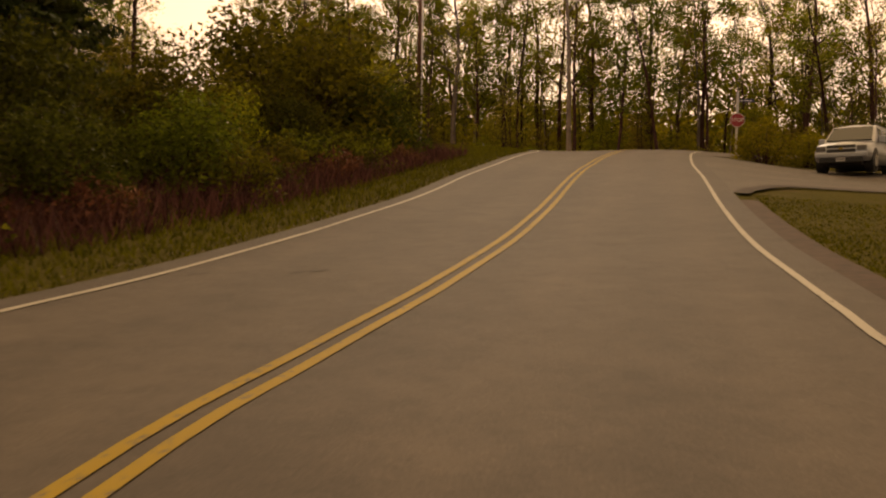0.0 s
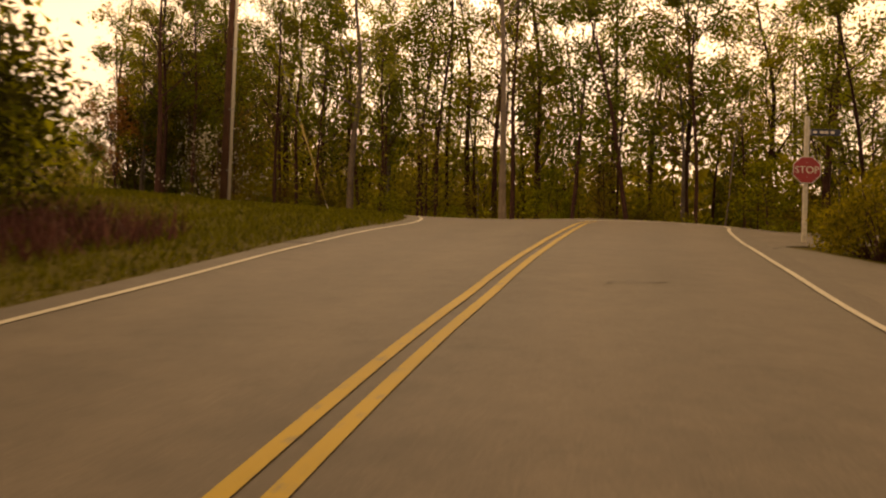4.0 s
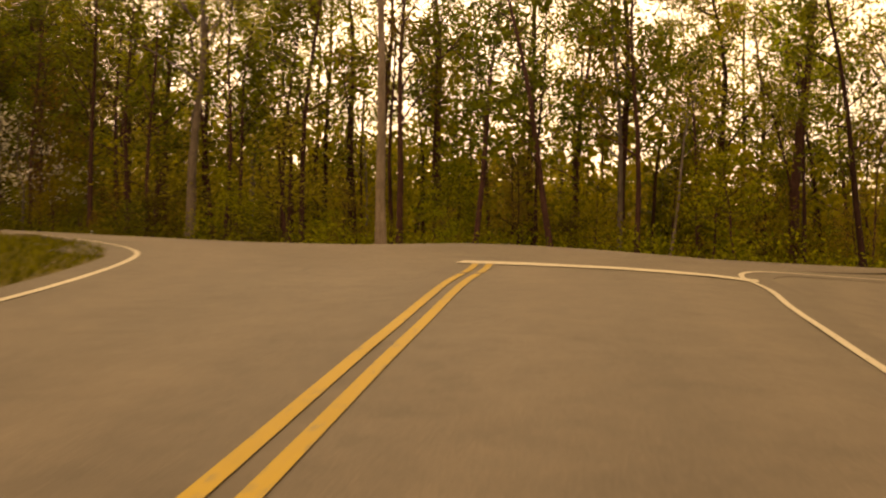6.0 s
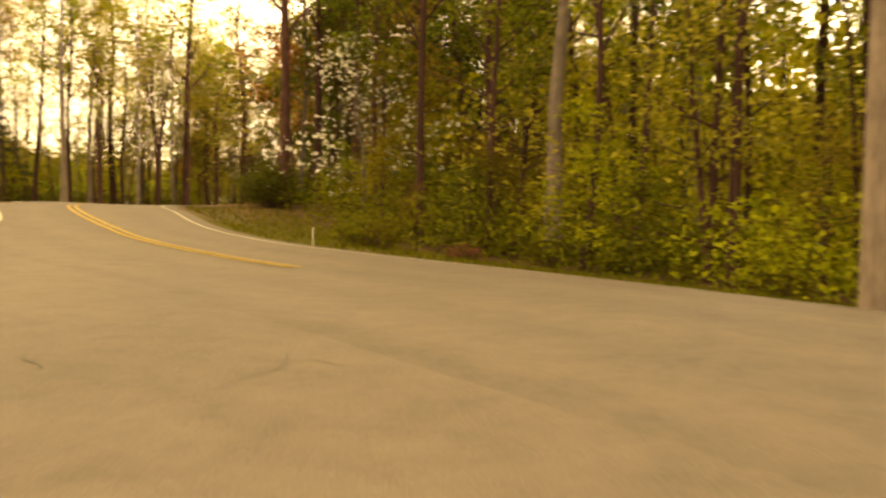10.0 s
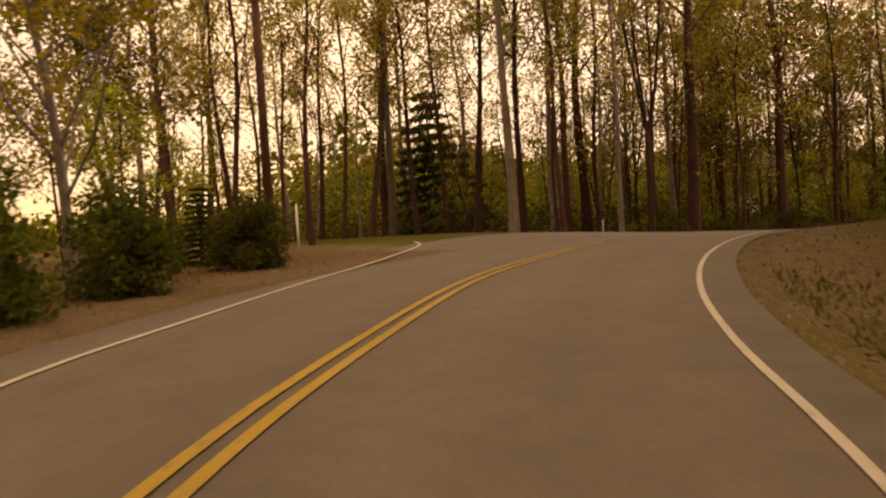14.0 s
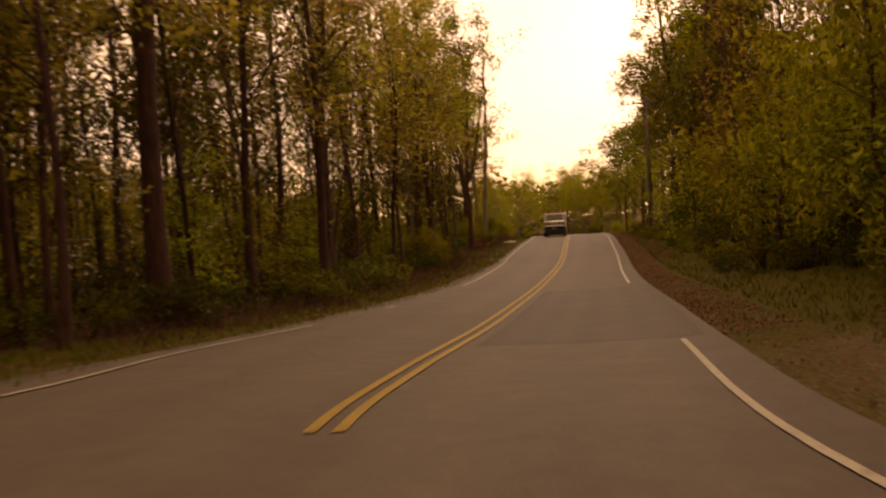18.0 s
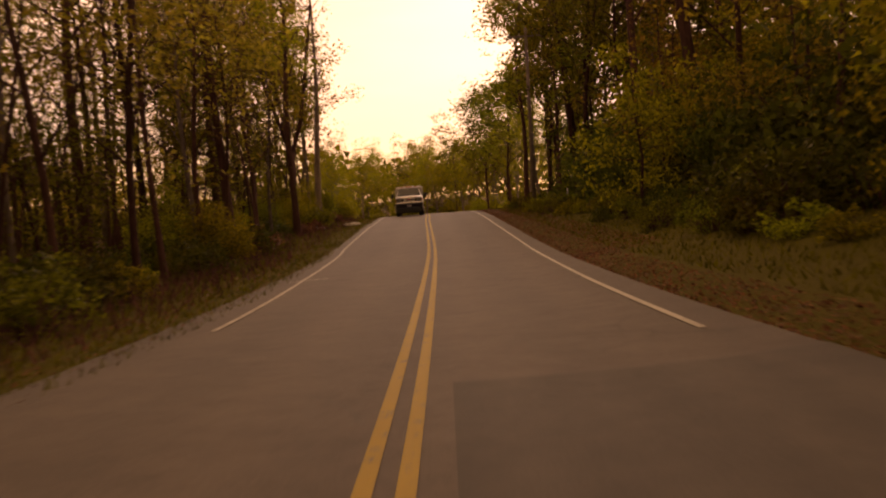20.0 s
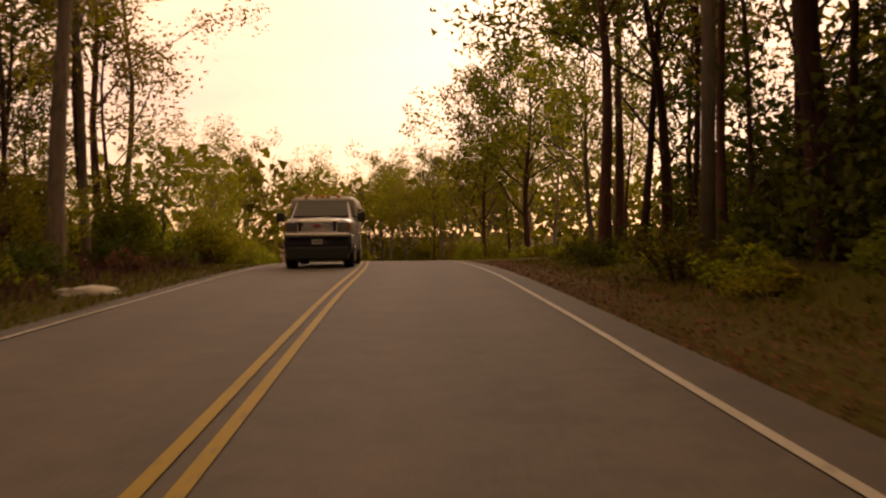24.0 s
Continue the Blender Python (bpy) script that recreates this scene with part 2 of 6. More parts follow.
LEAF_SPRING = make_leaf("spring_leaf", (0.085, 0.095, 0.004), (0.25, 0.245, 0.009), 0.58)
LEAF_OLIVE = make_leaf("olive_leaf", (0.036, 0.041, 0.003), (0.135, 0.136, 0.007), 0.5)
LEAF_GOLD = make_leaf("young_gold_leaf", (0.13, 0.115, 0.010), (0.26, 0.21, 0.022), 0.55)
LEAF_DARK = make_leaf("dark_needle", (0.016, 0.022, 0.006), (0.042, 0.053, 0.011), 0.2)
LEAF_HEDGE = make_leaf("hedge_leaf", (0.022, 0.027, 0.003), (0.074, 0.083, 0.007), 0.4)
LEAF_PURPLE = make_leaf("purple_leaf", (0.03, 0.012, 0.018), (0.075, 0.028, 0.035), 0.3, 0.01)
LEAF_RUST = make_leaf("dry_leaf", (0.05, 0.022, 0.012), (0.16, 0.072, 0.036), 0.3, 0.015)
LEAF_STEM = make_leaf("dry_stem", (0.034, 0.016, 0.015), (0.11, 0.05, 0.042), 0.3, 0.012)
BLOSSOM = make_leaf("white_blossom", (0.45, 0.43, 0.33), (0.72, 0.69, 0.55), 0.45, 0.01)
GRASS = make_leaf("grass_blade", (0.032, 0.033, 0.0015), (0.09, 0.084, 0.003), 0.45, 0.02)


# ---------------------------------------------------------------- small tools
def link_mesh(name, verts, faces, material, parent=None, label="", smooth=False):
    me = bpy.data.meshes.new(name)
    me.from_pydata([tuple(map(float, v)) for v in verts] if not isinstance(verts, np.ndarray) else verts.tolist(), [], faces if not isinstance(faces, np.ndarray) else faces.tolist())
    me.materials.append(material)
    if smooth:
        me.polygons.foreach_set("use_smooth", [True] * len(me.polygons))
    me.update()
    ob = new(name, me)
    if parent:
        ob.parent = parent
    if label:
        tagged(ob, label)
    return ob


def part(name, bm, material, parent=None, label="", smooth=False):
    me = bpy.data.meshes.new(name)
    bm.to_mesh(me)
    bm.free()
    me.materials.append(material)
    if smooth:
        me.polygons.foreach_set("use_smooth", [True] * len(me.polygons))
    ob = new(name, me)
    if parent:
        ob.parent = parent
    if label:
        tagged(ob, label)
    return ob


def thing(name, m, label, category, group="", kind=""):
    ob = new(name)
    ob.empty_display_size = 0.2
    ob.matrix_world = m
    return tagged(ob, label, category, group, kind)


def box(bm, x0, x1, y0, y1, z0, z1, bevel=0.0, taper=1.0):
    r = bmesh.ops.create_cube(bm, size=1.0)
    vs = r["verts"]
    for v in vs:
        k = taper if v.co.z > 0 else 1.0
        v.co = Vector(((x0 + x1) / 2 + v.co.x * (x1 - x0) * k, (y0 + y1) / 2 + v.co.y * (y1 - y0) * k, (z0 + z1) / 2 + v.co.z * (z1 - z0)))
    if bevel:
        es = list({e for v in vs for e in v.link_edges})
        bmesh.ops.bevel(bm, geom=es, offset=bevel, segments=2, affect="EDGES", profile=0.5)
    return bm


def cyl(bm, p, q, r0, r1=None, sides=12):
    """A capped, tapered round bar from p to q."""
    p, q = Vector(p), Vector(q)
    m = Matrix.Translation((p + q) / 2) @ (q - p).to_track_quat("Z", "Y").to_matrix().to_4x4()
    bmesh.ops.create_cone(bm, cap_ends=True, segments=sides, radius1=r0, radius2=r0 if r1 is None else r1, depth=(q - p).length, matrix=m)
    return bm


def bmnew():
    return bmesh.new()


def spline(points, step=0.5):
    """A smooth curve through the points, sampled about every step metres."""
    p = [np.array(q, float) for q in points]
    p = [2 * p[0] - p[1]] + p + [2 * p[-1] - p[-2]]
    out = []
    for k in range(1, len(p) - 2):
        n = max(2, int(np.linalg.norm(p[k + 1] - p[k]) / step))
        for t in np.arange(n) / n:
            out.append(0.5 * (2 * p[k] + (p[k + 1] - p[k - 1]) * t + (2 * p[k - 1] - 5 * p[k] + 4 * p[k + 1] - p[k + 2]) * t**2 + (3 * p[k] - p[k - 1] - 3 * p[k + 1] + p[k + 2]) * t**3))
    out.append(p[-2])
    return np.array(out)


def resample(c, n):
    """n points evenly along a polyline."""
    d = np.r_[0, np.cumsum(np.linalg.norm(np.diff(c[:, :2], axis=0), axis=1))]
    s = np.linspace(0, d[-1], n)
    return np.stack([np.interp(s, d, c[:, k]) for k in range(c.shape[1])], 1)


def aside(c, off):
    """The polyline moved off metres to its right."""
    t = np.gradient(c[:, :2], axis=0)
    t /= np.linalg.norm(t, axis=1)[:, None] + 1e-9
    return c[:, :2] + off * np.stack([t[:, 1], -t[:, 0]], 1)

# ---------------------------------------------------------------- the lie of the land
# Centre lines with heights: the hill road that climbs to the junction, and the main road past it, and the level ground outside the bend.
HILL_C = spline([(-3.4, -29.99, -2.6), (-2.8, -11.98, -1.1), (-2.33, -2.98, -0.34), (-1.59, 3.24, 0.13), (-0.91, 5.92, 0.37), (0.18, 9.46, 0.75), (1.6, 14.85, 1.4), (3.67, 23.8, 2.63), (5.11, 29.09, 3.39), (6.06, 32.37, 3.84), (7.21, 36.25, 4.33), (8.38, 40.24, 4.78), (9.26, 43.25, 5.09), (10.04, 45.67, 5.33), (11.41, 51.5, 5.89), (11.3, 57, 6.05)])
MAIN_C = spline([(110, 26, 3.9), (80, 34, 4.3), (60, 41, 4.5), (40, 48.6, 4.8), (25, 55.01, 5.27), (16.02, 59.05, 5.85), (8.64, 62.59, 6.18), (2.42, 65.35, 6.16), (-1.27, 66.36, 6.3), (-3.98, 67.09, 6.53), (-6.19, 68.15, 6.72), (-9.53, 70.04, 7.02), (-12.56, 72.11, 7.21), (-15.18, 74.23, 7.29), (-19.45, 78.05, 7.34), (-22.39, 81.65, 7.39), (-25.59, 86.2, 7.38), (-28.15, 92.62, 7.21), (-29.86, 98.41, 6.96), (-30.44, 102, 6.78), (-31, 108.39, 6.5), (-32.4, 122, 6.07), (-34.08, 137.39, 5.87), (-35.39, 147.99, 6.02), (-37.13, 161.5, 6.27), (-38.4, 172, 6.4), (-40.3, 184, 6.25), (-43, 200, 5.55), (-47, 225, 3.85), (-50, 260, 1.85)])
BANK_C = spline([(-27.5, 88, 7.4), (-31, 87.5, 7.5), (-36, 86.8, 7.6), (-44, 85.2, 7.6), (-60, 80, 7.15), (-90, 72, 6.45)])


def along(c):
    return np.r_[0, np.cumsum(np.linalg.norm(np.diff(c[:, :2], axis=0), axis=1))]


# How the ground lies beside each road: (y or x of the road, slope left, limit left, slope right, limit right)
HILL_SIDE = [(-30, 0.10, 0.8, -0.04, 0.4), (10, 0.10, 0.8, -0.06, 0.5), (20, 0.12, 1.0, -0.2, 1.1), (30, 0.13, 1.1, -0.30, 1.4), (41, 0.14, 1.2, -0.32, 1.2), (49, 0.06, 0.5, -0.10, 0.5), (60, 0.0, 0.2, 0.0, 0.2)]
MAIN_SIDE = [(0, 0.0, 0.5, -0.12, 1.6), (85, 0.0, 0.3, -0.12, 1.6), (112, 0.04, 0.5, -0.14, 1.3), (126, 0.05, 0.6, -0.13, 1.3), (134, 0.05, 0.6, -0.06, 0.7), (141, 0.04, 0.5, 0.08, 0.7), (150, 0.04, 0.4, 0.14, 1.1), (160, 0.02, 0.3, 0.18, 1.4), (172, -0.06, 0.9, 0.22, 2.0), (185, -0.08, 1.2, 0.26, 2.6), (215, -0.05, 0.8, 0.2, 2.2), (235, 0.02, 0.3, 0.06, 0.9), (330, 0.02, 0.5, 0.05, 0.9)]

gx = np.r_[-1600, -900, -500, -300, -200, -150, np.arange(-115, 96), 130, 180, 280, 500, 900, 1600].astype(float)
gy = np.r_[-1400, -800, -400, -200, -120, -80, np.arange(-50, 246), 270, 300, 360, 450, 600, 900, 1600].astype(float)
GX, GY = np.meshgrid(gx, gy, indexing="ij")


def build_heights():
    roads = [(HILL_C[::2], HILL_SIDE, HILL_C[::2, 1]), (MAIN_C[::2], MAIN_SIDE, along(MAIN_C[::2])), (BANK_C[::2], [(0, 0, 0.2, 0, 0.2), (999, 0, 0.2, 0, 0.2)], along(BANK_C[::2]))]
    px, py = GX.ravel(), GY.ravel()
    num, den = np.zeros(px.size), np.zeros(px.size)
    best, off, near = np.full(px.size, 1e9), np.zeros(px.size), np.zeros(px.size)
    for c, sides, key in roads:
        t = np.gradient(c[:, :2], axis=0)
        t /= np.linalg.norm(t, axis=1)[:, None]
        prof = np.array(sides, float)
        sl = [np.interp(key, prof[:, 0], prof[:, k]) for k in (1, 2, 3, 4)]
        for a in range(0, px.size, 8000):
            b = slice(a, a + 8000)
            dx, dy = px[b, None] - c[None, :, 0], py[b, None] - c[None, :, 1]
            d = np.hypot(dx, dy)
            w = 1 / (d + 1.5) ** 3.2
            num[b] += (w * c[None, :, 2]).sum(1)
            den[b] += w.sum(1)
            k = d.argmin(1)
            r = np.arange(k.size)
            dist = d[r, k]
            side = dx[r, k] * t[k, 1] - dy[r, k] * t[k, 0]
            out = np.maximum(0, dist - 3.7)
            right = side > 0
            slope, limit = np.where(right, sl[2][k], sl[0][k]), np.where(right, sl[3][k], sl[1][k])
            o = np.sign(slope) * limit * (1 - np.exp(-np.abs(slope) * out / np.maximum(limit, 0.01)))
            closer = dist < best[b]
            off[b] = np.where(closer, o, off[b])
            near[b] = np.where(closer, dist, near[b])
            best[b] = np.minimum(best[b], dist)
    z = (num / den).reshape(GX.shape)
    o = off.reshape(GX.shape)
    for _ in range(5):
        o[1:-1, 1:-1] = (o[1:-1, 1:-1] * 2 + o[:-2, 1:-1] + o[2:, 1:-1] + o[1:-1, :-2] + o[1:-1, 2:]) / 6
    near = near.reshape(GX.shape)
    rough = np.array([noise.noise((x * 0.21, y * 0.21, 3.0)) + 0.5 * noise.noise((x * 0.6, y * 0.6, 9.0)) for x, y in zip(px, py)]).reshape(GX.shape)
    z = z + o + rough * 0.22 * np.clip((near - 6) / 10, 0, 1)
    return z, near


GZ, NEAR = build_heights()


def height(x, y):
    """The ground's height, in metres."""
    x, y = np.asarray(x, float), np.asarray(y, float)
    i = np.clip(np.searchsorted(gx, x) - 1, 0, gx.size - 2)
    j = np.clip(np.searchsorted(gy, y) - 1, 0, gy.size - 2)
    u, v = (x - gx[i]) / (gx[i + 1] - gx[i]), (y - gy[j]) / (gy[j + 1] - gy[j])
    return (1 - u) * ((1 - v) * GZ[i, j] + v * GZ[i, j + 1]) + u * ((1 - v) * GZ[i + 1, j] + v * GZ[i + 1, j + 1])


def ground_z(x, y):
    return float(height(x, y))


# Paint and edge lines of the roads (x, y)
HILL_L = spline([(-9, -30), (-7.8, -12), (-6.03, 0), (-4.82, 4.2), (-3.77, 7.18), (-3, 9.47), (-1.77, 14.01), (-0.41, 19.21), (0.67, 24.5), (1.67, 28.76), (2.87, 34.11), (3.68, 37.56), (4.6, 41.07), (4.93, 44.14), (4.85, 46.8), (4.3, 48.4), (3.5, 49.6), (2.3, 50.6), (1, 52)])
HILL_R = spline([(2.03, -30), (2.03, -12), (2.32, -0), (2.8, 5), (3.06, 6.5), (3.39, 8.2), (3.92, 10.81), (4.96, 15.03), (7.02, 22.93), (7.99, 27.01), (8.68, 29.6), (9.44, 32.29), (10.64, 36.27), (12.32, 40.98), (13.14, 42.98), (13.62, 44.59), (14.11, 45.44), (14.75, 46.1), (16, 46.7), (19, 47.3), (24, 47.3)])
MAIN_N = spline([(111.05, 29.59), (81.26, 37.39), (61.27, 44.39), (41.28, 51.98), (26.48, 58.78), (17.57, 62.98), (10.24, 66.55), (7.24, 67.87), (4.88, 68.68), (2.51, 69.13), (-0.18, 69.35), (-2.34, 69.43), (-4.71, 70.15), (-7.24, 71.75), (-11.24, 75), (-13.44, 76.75), (-15.89, 79.02), (-18.45, 81.84), (-20.71, 84.79), (-22.54, 87.65), (-24.48, 91.22), (-25.89, 95.35), (-27, 99.19), (-27.6, 103.99), (-28.34, 111), (-29.24, 118.5), (-30.13, 127), (-30.82, 134.2), (-31.6, 142.3), (-32.76, 152.6), (-33.58, 160.01), (-34.91, 171.01), (-36.99, 184), (-39.8, 200), (-44, 225), (-47, 260)])
MAIN_S = spline([(-2.94, 62.23), (-4.43, 63.59), (-6.44, 64.92), (-9.13, 67.29), (-12.99, 69.82), (-16.51, 71.89), (-18.82, 73.71), (-22.06, 76.28), (-25.26, 79.02), (-27.78, 81.05), (-30.22, 82.87), (-31.97, 84.02), (-33.35, 84.55)])
MAIN_W = spline([(-34.2, 98.49), (-34.12, 101), (-34.58, 104.2), (-34.57, 108.5), (-34.54, 112.19), (-35.2, 121.99), (-36.48, 131.97), (-37.35, 138.48), (-38.2, 143.99), (-39.75, 155.98), (-40.55, 162.98), (-41.55, 170.99), (-43.4, 183), (-46.4, 200), (-50.4, 225), (-53.4, 260)])


def band(name, left, right, lift, material, across=8, skirt=0.1, label="", parent=None, kind="structure", n=None, dip=0.0):
    """A strip of road between two edges, laid on the ground, with its sides turned down."""
    n = n or max(len(left), len(right))
    a, b = resample(np.asarray(left)[:, :2], n), resample(np.asarray(right)[:, :2], n)
    fr = np.linspace(0, 1, across)
    g = a[:, None] * (1 - fr)[None, :, None] + b[:, None] * fr[None, :, None]
    z = height(g[..., 0], g[..., 1]) + lift
    z[:, 0] -= dip
    z[0] -= 0.05
    z[-1] -= 0.05
    v = np.concatenate([g, z[..., None]], -1)
    lo, hi = v[:, :1].copy(), v[:, -1:].copy()
    lo[..., 2] -= skirt
    hi[..., 2] -= skirt
    v = np.concatenate([lo, v, hi], 1)
    w = across + 2
    f = [(i * w + k, i * w + k + 1, (i + 1) * w + k + 1, (i + 1) * w + k) for i in range(n - 1) for k in range(w - 1)]
    ob = link_mesh(name, v.reshape(-1, 3), f, material, parent, smooth=False)
    at = ob.data.attributes.new("across", "FLOAT", "POINT")
    at.data.foreach_set("value", np.tile(np.r_[0.0, fr, 1.0], n).astype(np.float32))
    if not parent:
        tagged(ob, label, "road", kind=kind)
    return ob


def stripe(name, c, width, lift, material, parent, label=""):
    """A painted line along a curve."""
    c = np.asarray(c)[:, :2]
    a, b = aside(c, -width / 2), aside(c, width / 2)
    v = np.stack([a, b], 1)
    z = height(v[..., 0], v[..., 1]) + lift
    v = np.concatenate([v, z[..., None]], -1).reshape(-1, 3)
    f = [(2 * i, 2 * i + 1, 2 * i + 3, 2 * i + 2) for i in range(len(c) - 1)]
    return link_mesh(name, v, f, material, parent, label)


# ---------------------------------------------------------------- ground sheet and roads
def inside(px, py, poly):
    """Which points lie inside a closed outline."""
    r = np.zeros(np.shape(px), bool)
    x0, y0 = poly[:, 0], poly[:, 1]
    x1, y1 = np.roll(x0, -1), np.roll(y0, -1)
    for a, b, c, d in zip(x0, y0, x1, y1):
        if b != d:
            r ^= ((b > py) != (d > py)) & (px < (c - a) * (py - b) / (d - b) + a)
    return r


def woods_amount():
    """Where leaf litter takes over from turf (0 to 1)."""
    w = np.clip((NEAR - 7.5) / 5, 0, 1)
    lawn = (GX > -40) & (GX < 0) & (GY > 38) & (GY < 76) | (GX > 4) & (GX < 40) & (GY > -20) & (GY < 46)
    w = np.where(lawn, 0.15, w)
    bed = (GX > -37) & (GX < -13) & (GY > 64) & (GY < 83.5) & (NEAR > 4.4) & (NEAR < 10.5)
    mound = (GX > -30) & (GX < -7) & (GY > 72) & (GY < 106) & (NEAR > 4.6)
    bed |= (GX > -46) & (GX < -33) & (GY > 79) & (GY < 83)
    w = np.where(bed, 0.95, np.where(mound, np.maximum(w, 0.45), w))
    for _ in range(6):
        w[1:-1, 1:-1] = (w[1:-1, 1:-1] * 2 + w[:-2, 1:-1] + w[2:, 1:-1] + w[1:-1, :-2] + w[1:-1, 2:]) / 6
    return w


def build_ground():
    z = GZ - np.where(NEAR < 2.9, 0.07, 0.0)
    v = np.stack([GX, GY, z], -1).reshape(-1, 3)
    ny = gy.size
    f = [(i * ny + j, (i + 1) * ny + j, (i + 1) * ny + j + 1, i * ny + j + 1) for i in range(gx.size - 1) for j in range(ny - 1)]
    ob = link_mesh("ground", v, f, TURF, smooth=True)
    for nm, val in (("woods", woods_amount()), ("gravel", np.exp(-(((NEAR - 4.6) / 1.1) ** 2)) * np.where((GX < -8) & (GY < 104), 1.0, 0.2))):
        at = ob.data.attributes.new(nm, "FLOAT", "POINT")
        at.data.foreach_set("value", val.ravel().astype(np.float32))
    return tagged(ob, "rough roadside turf and brown leaf litter under the trees", "ground", kind="structure")


build_ground()

hill_road = band("road_hill", aside(HILL_L, -0.4)[:-3], aside(HILL_R, 0.45)[:-8], 0.030, ASPHALT, 14, label="worn warm-grey asphalt road climbing to a junction")
main_road = band("road_main", aside(MAIN_C, -3.75), aside(MAIN_N, 0.5), 0.034, ASPHALT, 14, label="worn warm-grey asphalt main road bending through woods", dip=0.014)
band("road_bend_edge", spline([(-30.4, 82.0), (-31.4, 83.0), (-32.4, 84.1), (-33.1, 85.8), (-33.7, 88), (-34.3, 90.6), (-34.9, 93.2), (-35.3, 95.5), (-35.3, 98.6), (-35.2, 104), (-35.4, 112), (-35.9, 120)]), spline([(-24.0, 84.2), (-25.6, 86.8), (-26.5, 88.4), (-27.2, 90.1), (-28.2, 92.6), (-29.2, 95.4), (-29.9, 98.4), (-30.6, 104), (-31.3, 112), (-32.2, 120)]), 0.030, ASPHALT, 14, label="asphalt widening on the outside of the bend", n=140)
band("road_mouth", spline([(3.6, 46.5), (3.3, 49.4), (1.6, 51.6), (0.2, 54.5), (-1.2, 58.5), (-3.6, 62.6), (-8, 66)]), spline([(15.6, 47.4), (18.5, 48.6), (24, 48.8), (30, 49.5), (33, 52)]), 0.026, ASPHALT, 40, label="asphalt mouth of the road junction", n=90)

band("road_apron", spline([(9.6, 34.8), (10.4, 37.5), (12.0, 41.5), (13.4, 44.5), (15.0, 47.2), (18, 48.4)]), spline([(10.4, 34.6), (12.6, 37.9), (15.6, 41.5), (18.0, 44.0), (21.0, 46.2), (25.5, 48.3)]), 0.022, ASPHALT, 8, label="asphalt apron beside the stop line", n=60)

LIFT = 0.046
THIN_LIFT = 0.039
fine = resample(HILL_C, 1600)
for off in (-0.105, 0.105):
    for piece in (fine[fine[:, 1] < 44.22], fine[(fine[:, 1] > 44.33) & (fine[:, 1] < 46.0)]):
        stripe("yellow_line", aside(piece, off), 0.10, THIN_LIFT, YELLOW, hill_road, "worn yellow centre line")
stripe("edge_line", HILL_L[:-2], 0.085, THIN_LIFT, WHITE, hill_road, "white edge line")
stripe("edge_line", HILL_R[:-8], 0.085, THIN_LIFT, WHITE, hill_road, "white edge line")


def cut(c, y0=None, y1=None, x0=None, x1=None):
    k = np.ones(len(c), bool)
    for v, lo, hi in ((c[:, 1], y0, y1), (c[:, 0], x0, x1)):
        if lo is not None:
            k &= v >= lo
        if hi is not None:
            k &= v <= hi
    return c[k]


west = cut(MAIN_C, x1=1.7, y1=86.6)
north = cut(MAIN_C, y0=98.5)
east = cut(MAIN_C, x0=24)
for c in (east, west, north):
    stripe("yellow_line", aside(c, -0.105), 0.10, LIFT, YELLOW, main_road, "worn yellow centre line")
    stripe("yellow_line", aside(c, 0.105), 0.10, LIFT, YELLOW, main_road, "worn yellow centre line")
stripe("edge_line", cut(MAIN_N, y1=104.6), 0.072, LIFT, WHITE, main_road, "white edge line")
stripe("edge_line", cut(MAIN_N, y0=119.3), 0.078, LIFT, WHITE, main_road, "white edge line")
stripe("edge_line", MAIN_S, 0.09, LIFT, WHITE, main_road, "thin white edge line")
for y0, y1 in ((97, 108.9), (112.2, 113.6), (121.6, 262)):
    stripe("edge_line", cut(MAIN_W, y0=y0, y1=y1), 0.09, LIFT, WHITE_WORN, main_road, "worn white edge line")
stripe("stop_line", spline([(9.78, 46.15), (11.5, 45.2), (13.6, 44.1)]), 0.45, THIN_LIFT + 0.004, WHITE, hill_road, "broad white stop line, scuffed")

# ---------------------------------------------------------------- trees
rng = np.random.default_rng(11)


def tube(V, F, pts, radii, sides):
    """A bent, tapered branch added to the lists of corners and faces."""
    base = len(V)
    pts = [np.array(p, float) for p in pts]
    for k, p in enumerate(pts):
        t = pts[min(k + 1, len(pts) - 1)] - pts[max(k - 1, 0)]
        t /= np.linalg.norm(t) + 1e-9
        u = np.cross(t, (0.31, 0.95, 0.08))
        u /= np.linalg.norm(u) + 1e-9
        w = np.cross(t, u)
        for a in range(sides):
            c, s = math.cos(2 * math.pi * a / sides), math.sin(2 * math.pi * a / sides)
            V.append(p + radii[k] * (c * u + s * w))
    for k in range(len(pts) - 1):
        for a in range(sides):
            b = (a + 1) % sides
            F.append((base + k * sides + a, base + k * sides + b, base + (k + 1) * sides + b, base + (k + 1) * sides + a))
    F.append(tuple(base + (len(pts) - 1) * sides + a for a in range(sides)))


